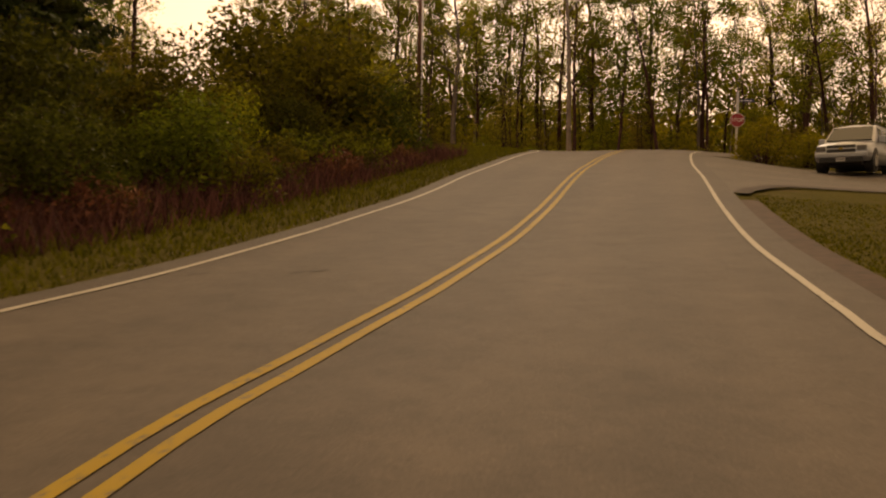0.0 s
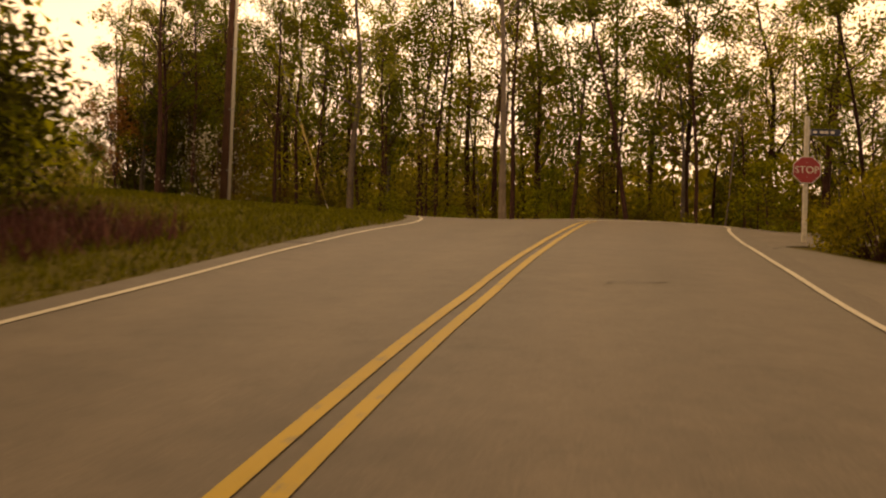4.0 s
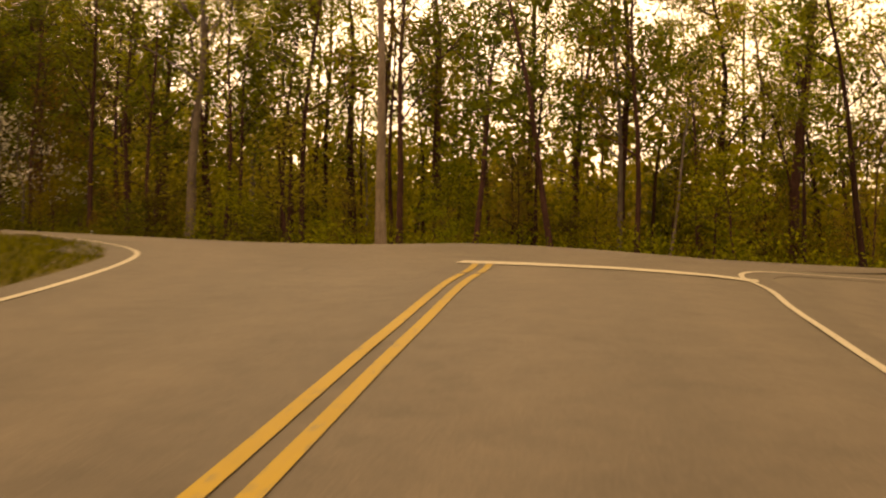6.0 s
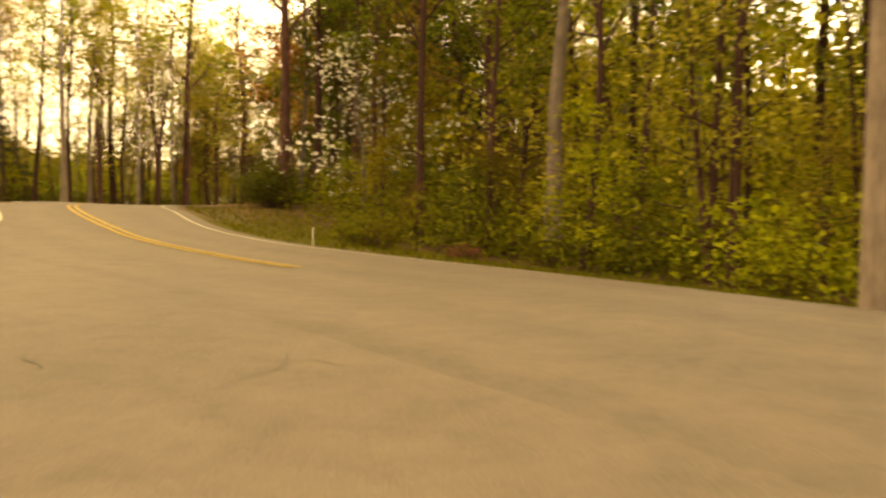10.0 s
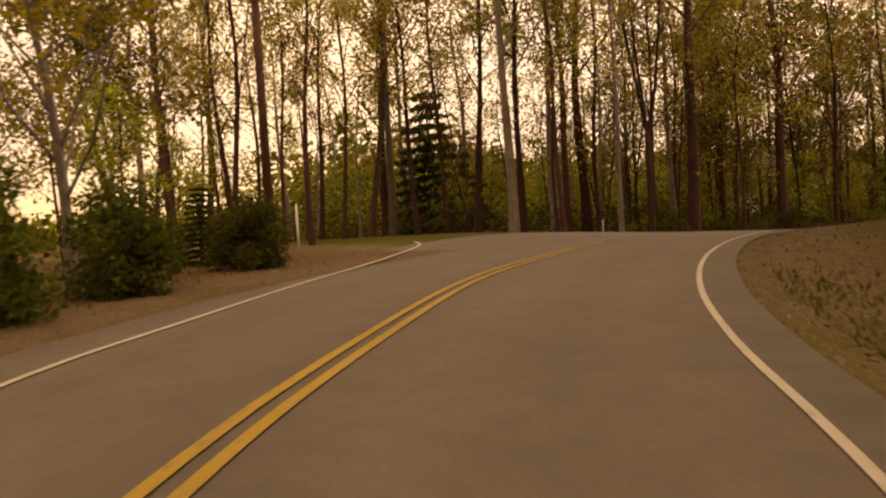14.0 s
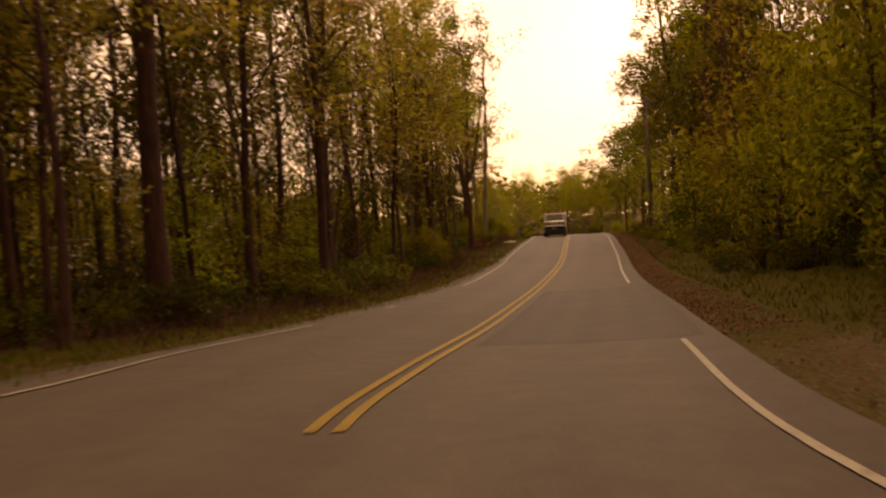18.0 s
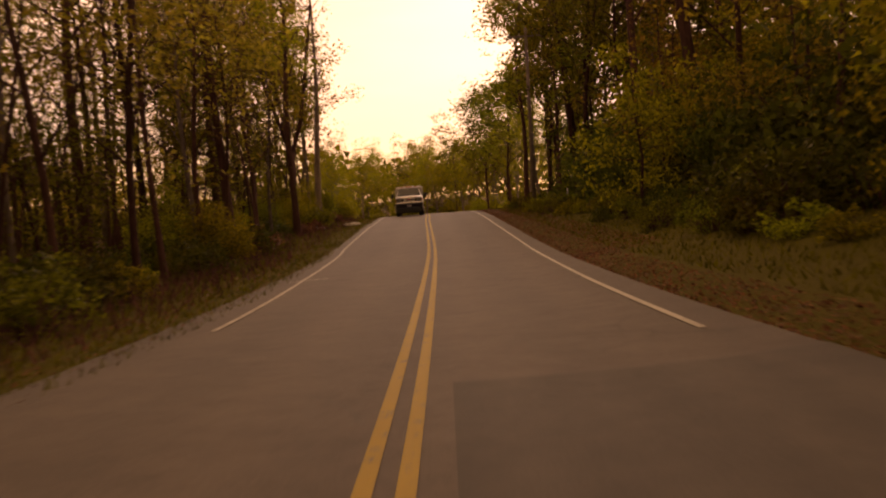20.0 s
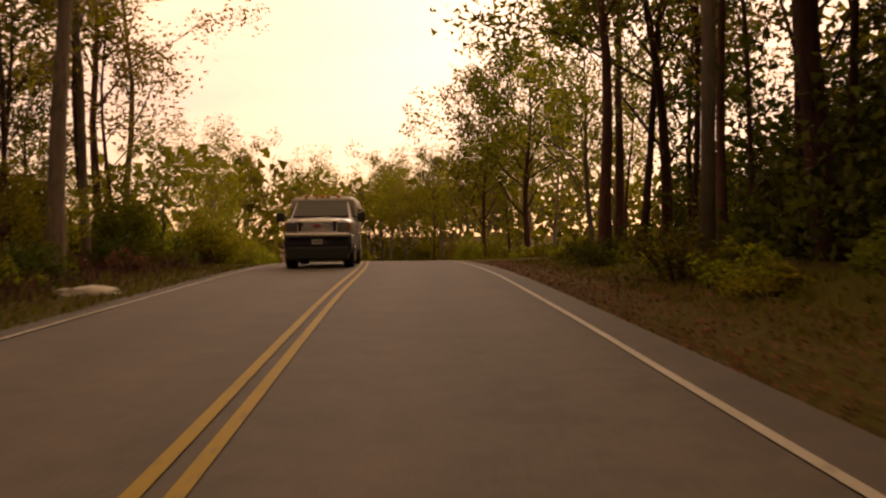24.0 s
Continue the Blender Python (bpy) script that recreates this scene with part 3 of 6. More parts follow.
def leaves(centres, spread, count, size, r, flat=0.75, narrow=0.55):
    """Leaf blades scattered about the centres, as one set of corners and faces."""
    centres = np.asarray(centres, float)
    k = r.integers(0, len(centres), count)
    off = r.normal(size=(count, 3))
    off *= (r.uniform(0, 1, count) ** 0.42 * 1.75 / np.linalg.norm(off, axis=1))[:, None]
    off *= (1, 1, flat)
    off *= (np.asarray(spread)[k] if np.ndim(spread) else spread)[..., None] * 0.5 if np.ndim(spread) else spread * 0.5
    p = centres[k] + off
    a = r.normal(size=(count, 3))
    a /= np.linalg.norm(a, axis=1)[:, None]
    b = np.cross(a, r.normal(size=(count, 3)))
    b /= np.linalg.norm(b, axis=1)[:, None]
    s = (size * r.uniform(0.6, 1.35, count))[:, None]
    w = b * s * narrow * 0.62
    v = np.stack([p - a * s * 0.5 - w, p - a * s * 0.35 + w, p + a * s * 0.62], 1).reshape(-1, 3)
    f = np.arange(count * 3).reshape(-1, 3)
    return v, f


def bough(V, F, tips, p, d, length, r0, r, depth, lift=0.25, sides=5):
    """A branch that bends upward and forks; its ends are kept in tips."""
    n = 1 + depth
    pts, q, e = [np.array(p, float)], np.array(p, float), np.array(d, float)
    for _ in range(n):
        e = e + np.array([0, 0, lift * 0.3]) + r.normal(size=3) * 0.15
        e /= np.linalg.norm(e)
        q = q + e * length / n
        pts.append(q)
    tube(V, F, pts, [r0 * (1 - 0.8 * k / n) for k in range(n + 1)], sides if depth else 3)
    tips.append(pts[-1])
    if depth > 0:
        for k in range(2 if depth > 1 else 3):
            j = int(r.integers(1, n + 1))
            s = e + r.normal(size=3) * 0.6
            s /= np.linalg.norm(s)
            bough(V, F, tips, pts[j], s, length * r.uniform(0.4, 0.65), r0 * 0.42, r, depth - 1, lift, 4)
    else:
        tips.append(pts[-2])


def broadleaf(seed, tall, girth, clear, reach, leaf, bark, count, size, fork=0.0, limbs=12, puff=1.0, lean=0.0, name="tree", label="", category="tree"):
    """A forest tree: a tall tapered trunk, forking limbs and a broken crown of single leaves."""
    r = np.random.default_rng(seed)
    V, F, tips = [], [], []
    n = 9
    sway = r.normal(size=2) * 0.03
    trunk = [np.array([sway[0] * z + 0.4 * math.sin(z * 0.45 + seed) * z / tall + lean * z, sway[1] * z + 0.4 * math.cos(z * 0.37 + seed) * z / tall, z]) for z in np.linspace(-0.5, tall, n)]
    radii = [girth * (1.3 if k == 0 else 1.0 - 0.86 * k / (n - 1)) for k in range(n)]
    tube(V, F, trunk, radii, 9)
    for k in range(limbs):
        h = clear + (tall - clear) * (k + r.uniform(0, 0.8)) / limbs
        h = min(h, tall * 0.98)
        u = (h + 0.5) / (tall + 0.5) * (n - 1)
        j = min(int(u), n - 2)
        p = trunk[j] + (trunk[j + 1] - trunk[j]) * (u - j)
        a = k * 2.4 + r.uniform(-0.5, 0.5)
        d = np.array([math.cos(a), math.sin(a), r.uniform(0.25, 0.8) + fork])
        d /= np.linalg.norm(d)
        ln = reach * (1.05 - 0.6 * (h - clear) / (tall - clear)) * r.uniform(0.6, 1.15)
        bough(V, F, tips, p, d, ln, girth * 0.33 * (1.1 - 0.6 * h / tall), r, 2, sides=5)
    ob = thing(name, pose(0, 0, -60), label, category)
    link_mesh("trunk", np.array(V), F, bark, ob, smooth=True)
    if count:
        v, f = leaves(tips, puff, count, size, r)
        link_mesh("crown", v, f, leaf, ob)
    return ob


def sapling(seed, tall, leaf, count, size, label, name="young_tree", bark=None, wide=0.33):
    """An understorey tree, leafy almost to the ground."""
    r = np.random.default_rng(seed)
    V, F, tips = [], [], []
    for s in range(int(r.integers(1, 4))):
        a = r.uniform(0, 6.28)
        top = np.array([math.cos(a) * tall * 0.1 * s, math.sin(a) * tall * 0.1 * s, tall])
        pts = [np.array([0, 0, -0.3]) + (top + (0, 0, 0.3)) * k / 5 + r.normal(size=3) * 0.05 for k in range(6)]
        tube(V, F, pts, [0.07 * tall / 6 * (1.1 - k / 5) for k in range(6)], 6)
        for k in range(12):
            u = r.uniform(0.15, 0.98)
            p = np.array([0, 0, -0.3]) + (top + (0, 0, 0.3)) * u
            b = r.uniform(0, 6.28)
            d = np.array([math.cos(b), math.sin(b), r.uniform(0.05, 0.6)])
            bough(V, F, tips, p, d / np.linalg.norm(d), tall * wide * (1.15 - 0.8 * u) * r.uniform(0.6, 1.2), 0.02 * tall / 6, r, 1, sides=4)
    ob = thing(name, pose(0, 0, -60), label, "tree")
    link_mesh("trunk", np.array(V), F, bark or BARK_BROWN, ob, smooth=True)
    v, f = leaves(tips, 0.95 * tall / 6, count, size, r, 0.6)
    link_mesh("crown", v, f, leaf, ob)
    return ob


def shrub(seed, wide, tall, leaf, count, size, label, name="shrub", category="shrub", lumps=26, skirtless=0.05):
    """A rounded bush: many stems and a lumpy mass of leaves with gaps."""
    r = np.random.default_rng(seed)
    V, F, mid, rad = [], [], [], []
    for _ in range(lumps):
        a, u = r.uniform(0, 6.28), math.sqrt(r.uniform(0.02, 1))
        z = tall * (skirtless + (0.92 - skirtless) * r.uniform(0.08, 1) * math.sqrt(max(0.05, 1 - 0.75 * u * u)))
        p = np.array([math.cos(a) * u * wide * 0.42, math.sin(a) * u * wide * 0.42, z])
        mid.append(p)
        rad.append(min(wide, tall) * r.uniform(0.22, 0.36))
        tube(V, F, [np.array([p[0] * 0.15, p[1] * 0.15, -0.2]), p * (0.55, 0.55, 0.5), p], [0.035, 0.022, 0.006], 4)
    ob = thing(name, pose(0, 0, -60), label, category)
    tagged(link_mesh("stem", np.array(V), F, BARK_BROWN, ob), kind="stuff")
    v, f = leaves(mid, np.array(rad), count, size, r, 0.8)
    link_mesh("foliage", v[:], f, leaf, ob)
    return ob


def conifer(seed, tall, wide, leaf, count, size, label, clear=0.6, name="spruce"):
    """A spruce: whorls of drooping boughs, set with needle sprays."""
    r = np.random.default_rng(seed)
    V, F, mid = [], [], []
    tube(V, F, [np.array([0, 0, -0.4]), np.array([0, 0, tall * 0.5]), np.array([0, 0, tall])], [0.02 * tall, 0.012 * tall, 0.01], 7)
    z = clear
    while z < tall * 0.97:
        ln = wide * 0.5 * (1 - z / tall) ** 0.85 * r.uniform(0.8, 1.15) + 0.12
        for k in range(7):
            a = k * 0.9 + z * 1.7 + r.uniform(-0.25, 0.25)
            d = np.array([math.cos(a), math.sin(a), 0])
            pts = [np.array([0, 0, z]) + d * ln * u + np.array([0, 0, -0.28 * ln * u + 0.12 * ln * u**3]) for u in (0, 0.35, 0.7, 1.0)]
            tube(V, F, pts, [0.03, 0.022, 0.014, 0.005], 4)
            mid += [pts[0] + (pts[-1] - pts[0]) * u for u in np.linspace(0.25, 1, max(2, int(ln * 3)))]
        z += 0.42 + 0.02 * tall * r.uniform(0.5, 1.2)
    ob = thing(name, pose(0, 0, -60), label, "tree")
    link_mesh("trunk", np.array(V), F, BARK_BROWN, ob)
    v, f = leaves(mid, 0.42, count, size, r, 0.35, 0.35)
    link_mesh("crown", v, f, leaf, ob)
    return ob


TALL = [
    broadleaf(1, 19, 0.21, 6.0, 4.2, LEAF_SPRING, BARK_GREY, 3300, 0.215, name="hardwood_tree", label="tall slender hardwood with sparse yellow-green spring leaves"),
    broadleaf(2, 21, 0.24, 7.5, 4.6, LEAF_SPRING, BARK_BROWN, 3000, 0.215, 0.3, name="hardwood_tree", label="tall dark-trunked hardwood with thin spring crown"),
    broadleaf(3, 17, 0.16, 4.5, 3.6, LEAF_OLIVE, BARK_BROWN, 3400, 0.205, 0.2, name="hardwood_tree", label="slim dark hardwood with olive leaves"),
    broadleaf(4, 20, 0.19, 6.5, 4.4, LEAF_GOLD, BARK_GREY, 2800, 0.20, 0.5, name="hardwood_tree", label="tall hardwood with young golden leaves"),
    broadleaf(5, 18, 0.15, 5.0, 3.4, LEAF_OLIVE, BARK_BROWN, 2800, 0.195, 0.1, 14, name="hardwood_tree", label="thin crooked hardwood with olive foliage"),
    broadleaf(6, 16, 0.13, 5.5, 3.0, LEAF_GOLD, BARK_BROWN, 1500, 0.16, 0.6, 14, name="hardwood_tree", label="thin budding hardwood, nearly bare"),
]
YOUNG = [
    sapling(21, 6.5, LEAF_SPRING, 2000, 0.16, "young understorey tree with bright yellow-green leaves"),
    sapling(22, 8.0, LEAF_OLIVE, 2100, 0.165, "young understorey tree with olive leaves"),
    sapling(23, 4.8, LEAF_SPRING, 1900, 0.13, "low leafy sapling at the wood's edge"),
    sapling(24, 7.0, LEAF_GOLD, 1900, 0.135, "young tree with new gold-green leaves"),
]
BRUSH = [
    shrub(31, 2.6, 1.6, LEAF_OLIVE, 1250, 0.12, "low tangled green brush at the wood's edge", "brush"),
    shrub(32, 2.0, 1.1, LEAF_SPRING, 1100, 0.11, "low yellow-green brush at the wood's edge", "brush"),
    shrub(35, 2.6, 1.5, LEAF_HEDGE, 1250, 0.12, "dark green bramble thicket on the bank", "brush"),
    shrub(33, 2.2, 1.0, LEAF_RUST, 1000, 0.10, "dry reddish brush by the roadside", "brush"),
]
DARKTREE = [
    broadleaf(7, 15, 0.11, 3.2, 3.8, LEAF_GOLD, BARK_BROWN, 1700, 0.17, 0.5, 15, name="oak", label="dark crooked oak just coming into leaf"),
    broadleaf(8, 17, 0.14, 5.0, 4.2, LEAF_GOLD, BARK_BROWN, 2200, 0.18, 0.6, 15, name="oak", label="dark-barked oak with sparse gold-green leaves"),
]
THIN = [
    broadleaf(55, 10, 0.075, 2.6, 2.4, LEAF_GOLD, BARK_BROWN, 320, 0.13, 0.8, 13, lean=0.06, name="thin_tree", label="thin crooked understorey tree, nearly bare"),
    broadleaf(58, 12, 0.09, 4.0, 2.2, LEAF_OLIVE, BARK_GREY, 420, 0.14, 1.0, 12, name="thin_tree", label="slim grey pole of a young hardwood with few leaves"),
    broadleaf(59, 9, 0.07, 2.2, 2.0, LEAF_OLIVE, BARK_BROWN, 380, 0.14, 0.5, 12, lean=-0.09, name="thin_tree", label="leaning dark thin tree with scattered olive leaves"),
]
GREYBIG = broadleaf(56, 23, 0.27, 9.0, 5.2, LEAF_SPRING, BARK_PALE, 2600, 0.19, 0.45, 12, name="grey_hardwood", label="tall straight pale-grey trunk with a high spring crown")
DARKBIG = broadleaf(57, 22, 0.31, 7.0, 5.0, LEAF_OLIVE, BARK_BROWN, 2600, 0.19, 0.35, 13, name="dark_hardwood", label="thick dark reddish-brown trunk with a high olive crown")
LEAFY = [
    broadleaf(64, 15, 0.12, 4.6, 4.4, LEAF_OLIVE, BARK_BROWN, 4200, 0.19, 0.35, 18, 1.1, name="leafy_tree", label="middle-height tree with a full olive crown over a bare stem"),
    broadleaf(65, 13, 0.11, 4.0, 4.0, LEAF_GOLD, BARK_BROWN, 3400, 0.18, 0.4, 16, 1.1, name="leafy_tree", label="middle-height tree with a full gold-green crown"),
    broadleaf(66, 17, 0.15, 4.5, 4.6, LEAF_HEDGE, BARK_BROWN, 6000, 0.2, 0.2, 22, 1.15, name="leafy_tree", label="tall tree with a dense dark-green crown"),
]
EVERTREE = broadleaf(54, 13, 0.17, 1.6, 4.4, LEAF_HEDGE, BARK_BROWN, 8500, 0.2, 0.3, 20, 1.15, name="dense_tree", label="dense dark-green tree leafy to the ground on the bank")


def forked_tree(seed, stem, tall, girth, label):
    """A short thick stem that parts into upright limbs, each with its own spray of leaves."""
    r = np.random.default_rng(seed)
    V, F, tips = [], [], []
    tube(V, F, [np.array([0, 0, -0.4]), np.array([0.03, 0, stem * 0.5]), np.array([0.05, 0.04, stem])], [girth * 1.25, girth, girth * 0.95], 10)
    for k, a in enumerate((0.4, 2.6, 4.6)):
        d = np.array([math.cos(a) * 0.55, math.sin(a) * 0.55, 1.0])
        pts, q, e = [np.array([0.05, 0.04, stem - 0.25])], np.array([0.05, 0.04, stem - 0.25]), d / np.linalg.norm(d)
        for j in range(5):
            e = e + np.array([0, 0, 0.22]) + r.normal(size=3) * 0.06
            e /= np.linalg.norm(e)
            q = q + e * (tall - stem) / 5
            pts.append(q)
            if j:
                for _ in range(3):
                    b = e + r.normal(size=3) * 0.7
                    bough(V, F, tips, q, b / np.linalg.norm(b), r.uniform(1.8, 3.4), girth * 0.16, r, 2)
        tube(V, F, pts, [girth * 0.62 * (1 - 0.15 * j) for j in range(6)], 8)
    ob = thing("forked_hardwood", pose(0, 0, -60), label, "tree")
    link_mesh("trunk", np.array(V), F, BARK_BROWN, ob, smooth=True)
    v, f = leaves(tips, 0.9, 2200, 0.19, r)
    link_mesh("crown", v, f, LEAF_GOLD, ob)
    return ob


YFORK = forked_tree(60, 5.0, 17, 0.26, "dark trunk that parts low into upright limbs")
TEMPLATES = TALL + YOUNG + BRUSH + DARKTREE + THIN + LEAFY + [GREYBIG, DARKBIG, EVERTREE, YFORK]
SPOTS = []
GROUPS = {"hardwood_tree": "hardwoods along the road", "young_tree": "understorey trees", "brush": "roadside brush", "oak": "oaks of the wood", "thicket_bush": "thicket bushes", "open_grown_tree": "open-grown trees", "pine": "pines", "evergreen_shrub": "evergreen shrubs inside the bend", "dogwood": "dogwoods", "spruce": "spruces", "thin_tree": "thin trees of the wood", "leafy_tree": "leafy trees of the middle storey"}
NAMED = []


def plant(ob, x, y, size=1.0, turn=None, sink=0.05, wide=None):
    tilt = rng.normal(size=2) * (2.2 if turn is None else 0.0)
    m = pose(x, y, ground_z(x, y) - sink, 0, 0, rng.uniform(0, 360) if turn is None else turn) @ pose(0, 0, 0, *tilt, 0)
    wide = wide or size * (rng.uniform(0.8, 1.2) if turn is None else 1.0)
    t = copy_thing(ob, m @ Matrix.Diagonal((wide or size, wide or size, size, 1)))
    t.matrix_basis = m @ Matrix.Diagonal((wide or size, wide or size, size, 1))
    SPOTS.append((x, y))
    kind = ob.name.split(".")[0]
    if kind in GROUPS:
        tagged(t, group=GROUPS[kind])
    return t


def clear_of_road(x, y, d):
    i, j = min(np.searchsorted(gx, x), gx.size - 1), min(np.searchsorted(gy, y), gy.size - 1)
    return NEAR[i, j] > d


def grow(kinds, outline, spacing, keep, sizes=(0.85, 1.2), tries=4000, limit=400):
    """Scatter trees inside an outline, none nearer to another than spacing and none within keep metres of a centre line."""
    poly = np.array(outline, float)
    lo, hi = poly.min(0), poly.max(0)
    mine, made = [], 0
    for _ in range(tries):
        x, y = rng.uniform(lo[0], hi[0]), rng.uniform(lo[1], hi[1])
        if made >= limit:
            break
        if not inside(np.array([x]), np.array([y]), poly)[0] or not clear_of_road(x, y, keep):
            continue
        if any((x - a) ** 2 + (y - b) ** 2 < spacing**2 for a, b in mine) or any((x - a) ** 2 + (y - b) ** 2 < 3.6 for a, b in NAMED):
            continue
        mine.append((x, y))
        plant(kinds[int(rng.integers(len(kinds)))], x, y, rng.uniform(*sizes))
        made += 1
    return made



# ---------------------------------------------------------------- woods
EVERGREEN = shrub(34, 3.4, 3.2, LEAF_HEDGE, 4200, 0.14, "dark dense evergreen shrub on the inside of the bend", "evergreen_shrub", lumps=34)
BIGBUSH = [
    shrub(41, 5.2, 6.2, LEAF_OLIVE, 6800, 0.185, "huge overgrown thicket bush leafy to the ground", "thicket_bush", lumps=60),
    shrub(42, 4.2, 4.4, LEAF_SPRING, 5200, 0.175, "tall yellow-green thicket bush leafy to the ground", "thicket_bush", lumps=46),
    shrub(40, 4.8, 5.2, LEAF_HEDGE, 5800, 0.175, "dark overgrown thicket bush beside the road", "thicket_bush", lumps=54),
]
PINE = conifer(43, 15, 6.5, LEAF_DARK, 9000, 0.36, "tall dark pine beside the thicket", clear=2.5, name="pine")
SPRUCE = conifer(44, 9.0, 6.0, LEAF_DARK, 11000, 0.3, "dark blue-green spruce at the edge of the wood")
ROUNDPINE = conifer(53, 13.5, 8.0, LEAF_OLIVE, 9000, 0.3, "broad yellow-green pine at the edge of the wood", clear=1.2, name="pine")
PALE = broadleaf(45, 13, 0.10, 6.5, 2.4, LEAF_SPRING, BARK_PALE, 700, 0.18, 0.5, 10, lean=0.17, name="leaning_tree", label="pale-barked slender tree leaning over the verge")
DEAD = broadleaf(46, 18, 0.25, 8.5, 3.0, LEAF_SPRING, BARK_PALE, 260, 0.2, 1.1, 12, name="bare_tree", label="tall pale-grey tree with bare upswept branches at its top")
CLEFT = broadleaf(47, 18, 0.30, 7.0, 6.0, LEAF_SPRING, BARK_PALE, 2600, 0.19, 0.25, 9, 1.2, name="forked_tree", label="thick grey hardwood with wide forking limbs")
DOGWOOD = [
    sapling(48, 7.5, BLOSSOM, 620, 0.14, "dogwood tree in white blossom among the trees", "dogwood", BARK_GREY, 0.42),
    sapling(49, 5.0, BLOSSOM, 620, 0.12, "small dogwood with thin white blossom", "dogwood", BARK_GREY, 0.5),
]
ROADTREE = [
    broadleaf(50, 10, 0.16, 1.8, 5.4, LEAF_SPRING, BARK_GREY, 5200, 0.185, 0.7, 20, 1.0, name="open_grown_tree", label="round-crowned open-grown tree in young leaf"),
    broadleaf(51, 12, 0.18, 2.5, 5.0, LEAF_OLIVE, BARK_BROWN, 6800, 0.22, 0.4, 18, 1.15, name="open_grown_tree", label="broad tree with a full olive spring crown"),
]
RED = broadleaf(52, 8, 0.1, 2.0, 3.6, make_leaf("russet_leaf", (0.12, 0.055, 0.012), (0.26, 0.12, 0.025), 0.5, 0.01), BARK_BROWN, 3200, 0.18, 0.3, 14, name="russet_tree", label="young tree with russet new leaves")
TEMPLATES += [EVERGREEN, *BIGBUSH, PINE, SPRUCE, ROUNDPINE, PALE, DEAD, CLEFT, *DOGWOOD, *ROADTREE, RED]

# Trees that stand out one by one: kind, x, y, height, girth
def stand(ob, x, y, size, wide=None):
    NAMED.append((x, y))
    return plant(ob, x, y, size, rng.uniform(0, 360), wide=wide or size)


for ob, x, y, s, w in ((GREYBIG, 10.15, 67.6, 1.0, 0.8), (DARKBIG, 11.4, 73.2, 0.9, 0.62), (TALL[1], 8.0, 85.5, 1.05, 0.8), (DARKBIG, 19.5, 80.0, 1.0, 0.85), (TALL[2], 17.8, 82.0, 1.2, 1.0),
                       (TALL[1], 23.0, 74.4, 0.95, 0.85), (TALL[4], 33.0, 83.0, 1.1, 1.0), (TALL[0], 21.2, 70.0, 0.9, 0.7), (TALL[4], 5.6, 79.5, 1.1, 0.9), (TALL[2], 13.8, 77.4, 1.1, 0.8),
                       (GREYBIG, 1.0, 78.8, 0.95, 1.05), (DARKBIG, -5.3, 93.0, 1.0, 0.95), (DARKBIG, -4.2, 79.6, 0.85, 0.5), (DARKBIG, -13.2, 83.4, 0.95, 0.8), (DARKBIG, -13.6, 86.4, 0.9, 0.65), (TALL[1], -9.6, 89.0, 1.1, 1.0), (TALL[1], -1.6, 86.0, 1.0, 0.9), (TALL[0], 3.4, 88.0, 1.0, 0.9),
                       (GREYBIG, -53.2, 93.8, 0.95, 0.95), (CLEFT, -40.8, 93.8, 1.1, 0.8), (CLEFT, -44.5, 99.0, 1.0, 0.7), (TALL[1], -42.6, 95.6, 0.95, 0.75), (DARKBIG, -42.6, 98.4, 0.9, 0.6),
                       (TALL[3], -36.3, 96.2, 0.95, 0.55), (YFORK, -37.6, 99.2, 0.95, 0.55), (DARKBIG, -39.4, 110.7, 1.0, 0.95), (DARKBIG, -41.8, 113.8, 0.85, 0.7), (DARKBIG, -42.9, 128.0, 0.95, 0.8), (DARKBIG, -39.9, 121.0, 0.8, 0.6), (TALL[1], -46.6, 139.6, 1.0, 1.0), (DARKBIG, -45.5, 149.4, 0.9, 0.7), (TALL[1], -48.7, 158.9, 1.0, 1.0),
                       (YFORK, -46.6, 166.4, 1.0, 1.0), (TALL[2], -48.6, 167.0, 1.1, 1.0), (TALL[1], -43.4, 155.4, 0.9, 0.8),
                       (TALL[1], -31.2, 175.2, 0.85, 0.9), (TALL[2], -29.5, 178.8, 1.0, 1.0), (DARKBIG, -26.2, 148.4, 0.95, 0.75), (DARKTREE[1], -26.7, 167.8, 1.0, 0.9), (TALL[0], -24.4, 155.5, 1.0, 1.0), (TALL[1], -29.1, 188.0, 1.0, 1.0)):
    stand(ob, x, y, s, w)
for k, x, y, s in ((0, -47.5, 174, 0.9), (1, -49.5, 178, 0.9), (3, -50.5, 183, 0.8), (4, -52, 172, 1.0), (1, -53.5, 187, 0.9), (2, -50.0, 162.0, 1.0)):
    plant(TALL[k], x, y, s)
for k, x, y, s in ((0, -27.2, 173, 0.95), (1, -26.4, 181, 0.9), (0, -28.5, 190, 0.8), (0, -24.6, 159, 0.9)):
    plant(DARKTREE[k], x, y, s)
for x, y, s in ((-22.0, 152, 0.85), (-23.2, 161, 0.9), (-21.5, 143, 0.8), (-24.0, 170, 0.85)):
    plant(ROUNDPINE, x, y, s)
NAMED.append((23.3, 70.0))
plant(PALE, 23.3, 70.0, 0.85, -25)
stand(DEAD, -45.5, 168.5, 1.0)
for k, x, y, z in ((1, -48.6, 171.0, 1.0), (0, -51.5, 175.0, 1.0), (1, -50.0, 181.0, 0.9), (0, -47.6, 161.5, 0.9)):
    plant(LEAFY[k], x, y, z)
plant(SPRUCE, -56.0, 98.6, 1.1, wide=1.2)
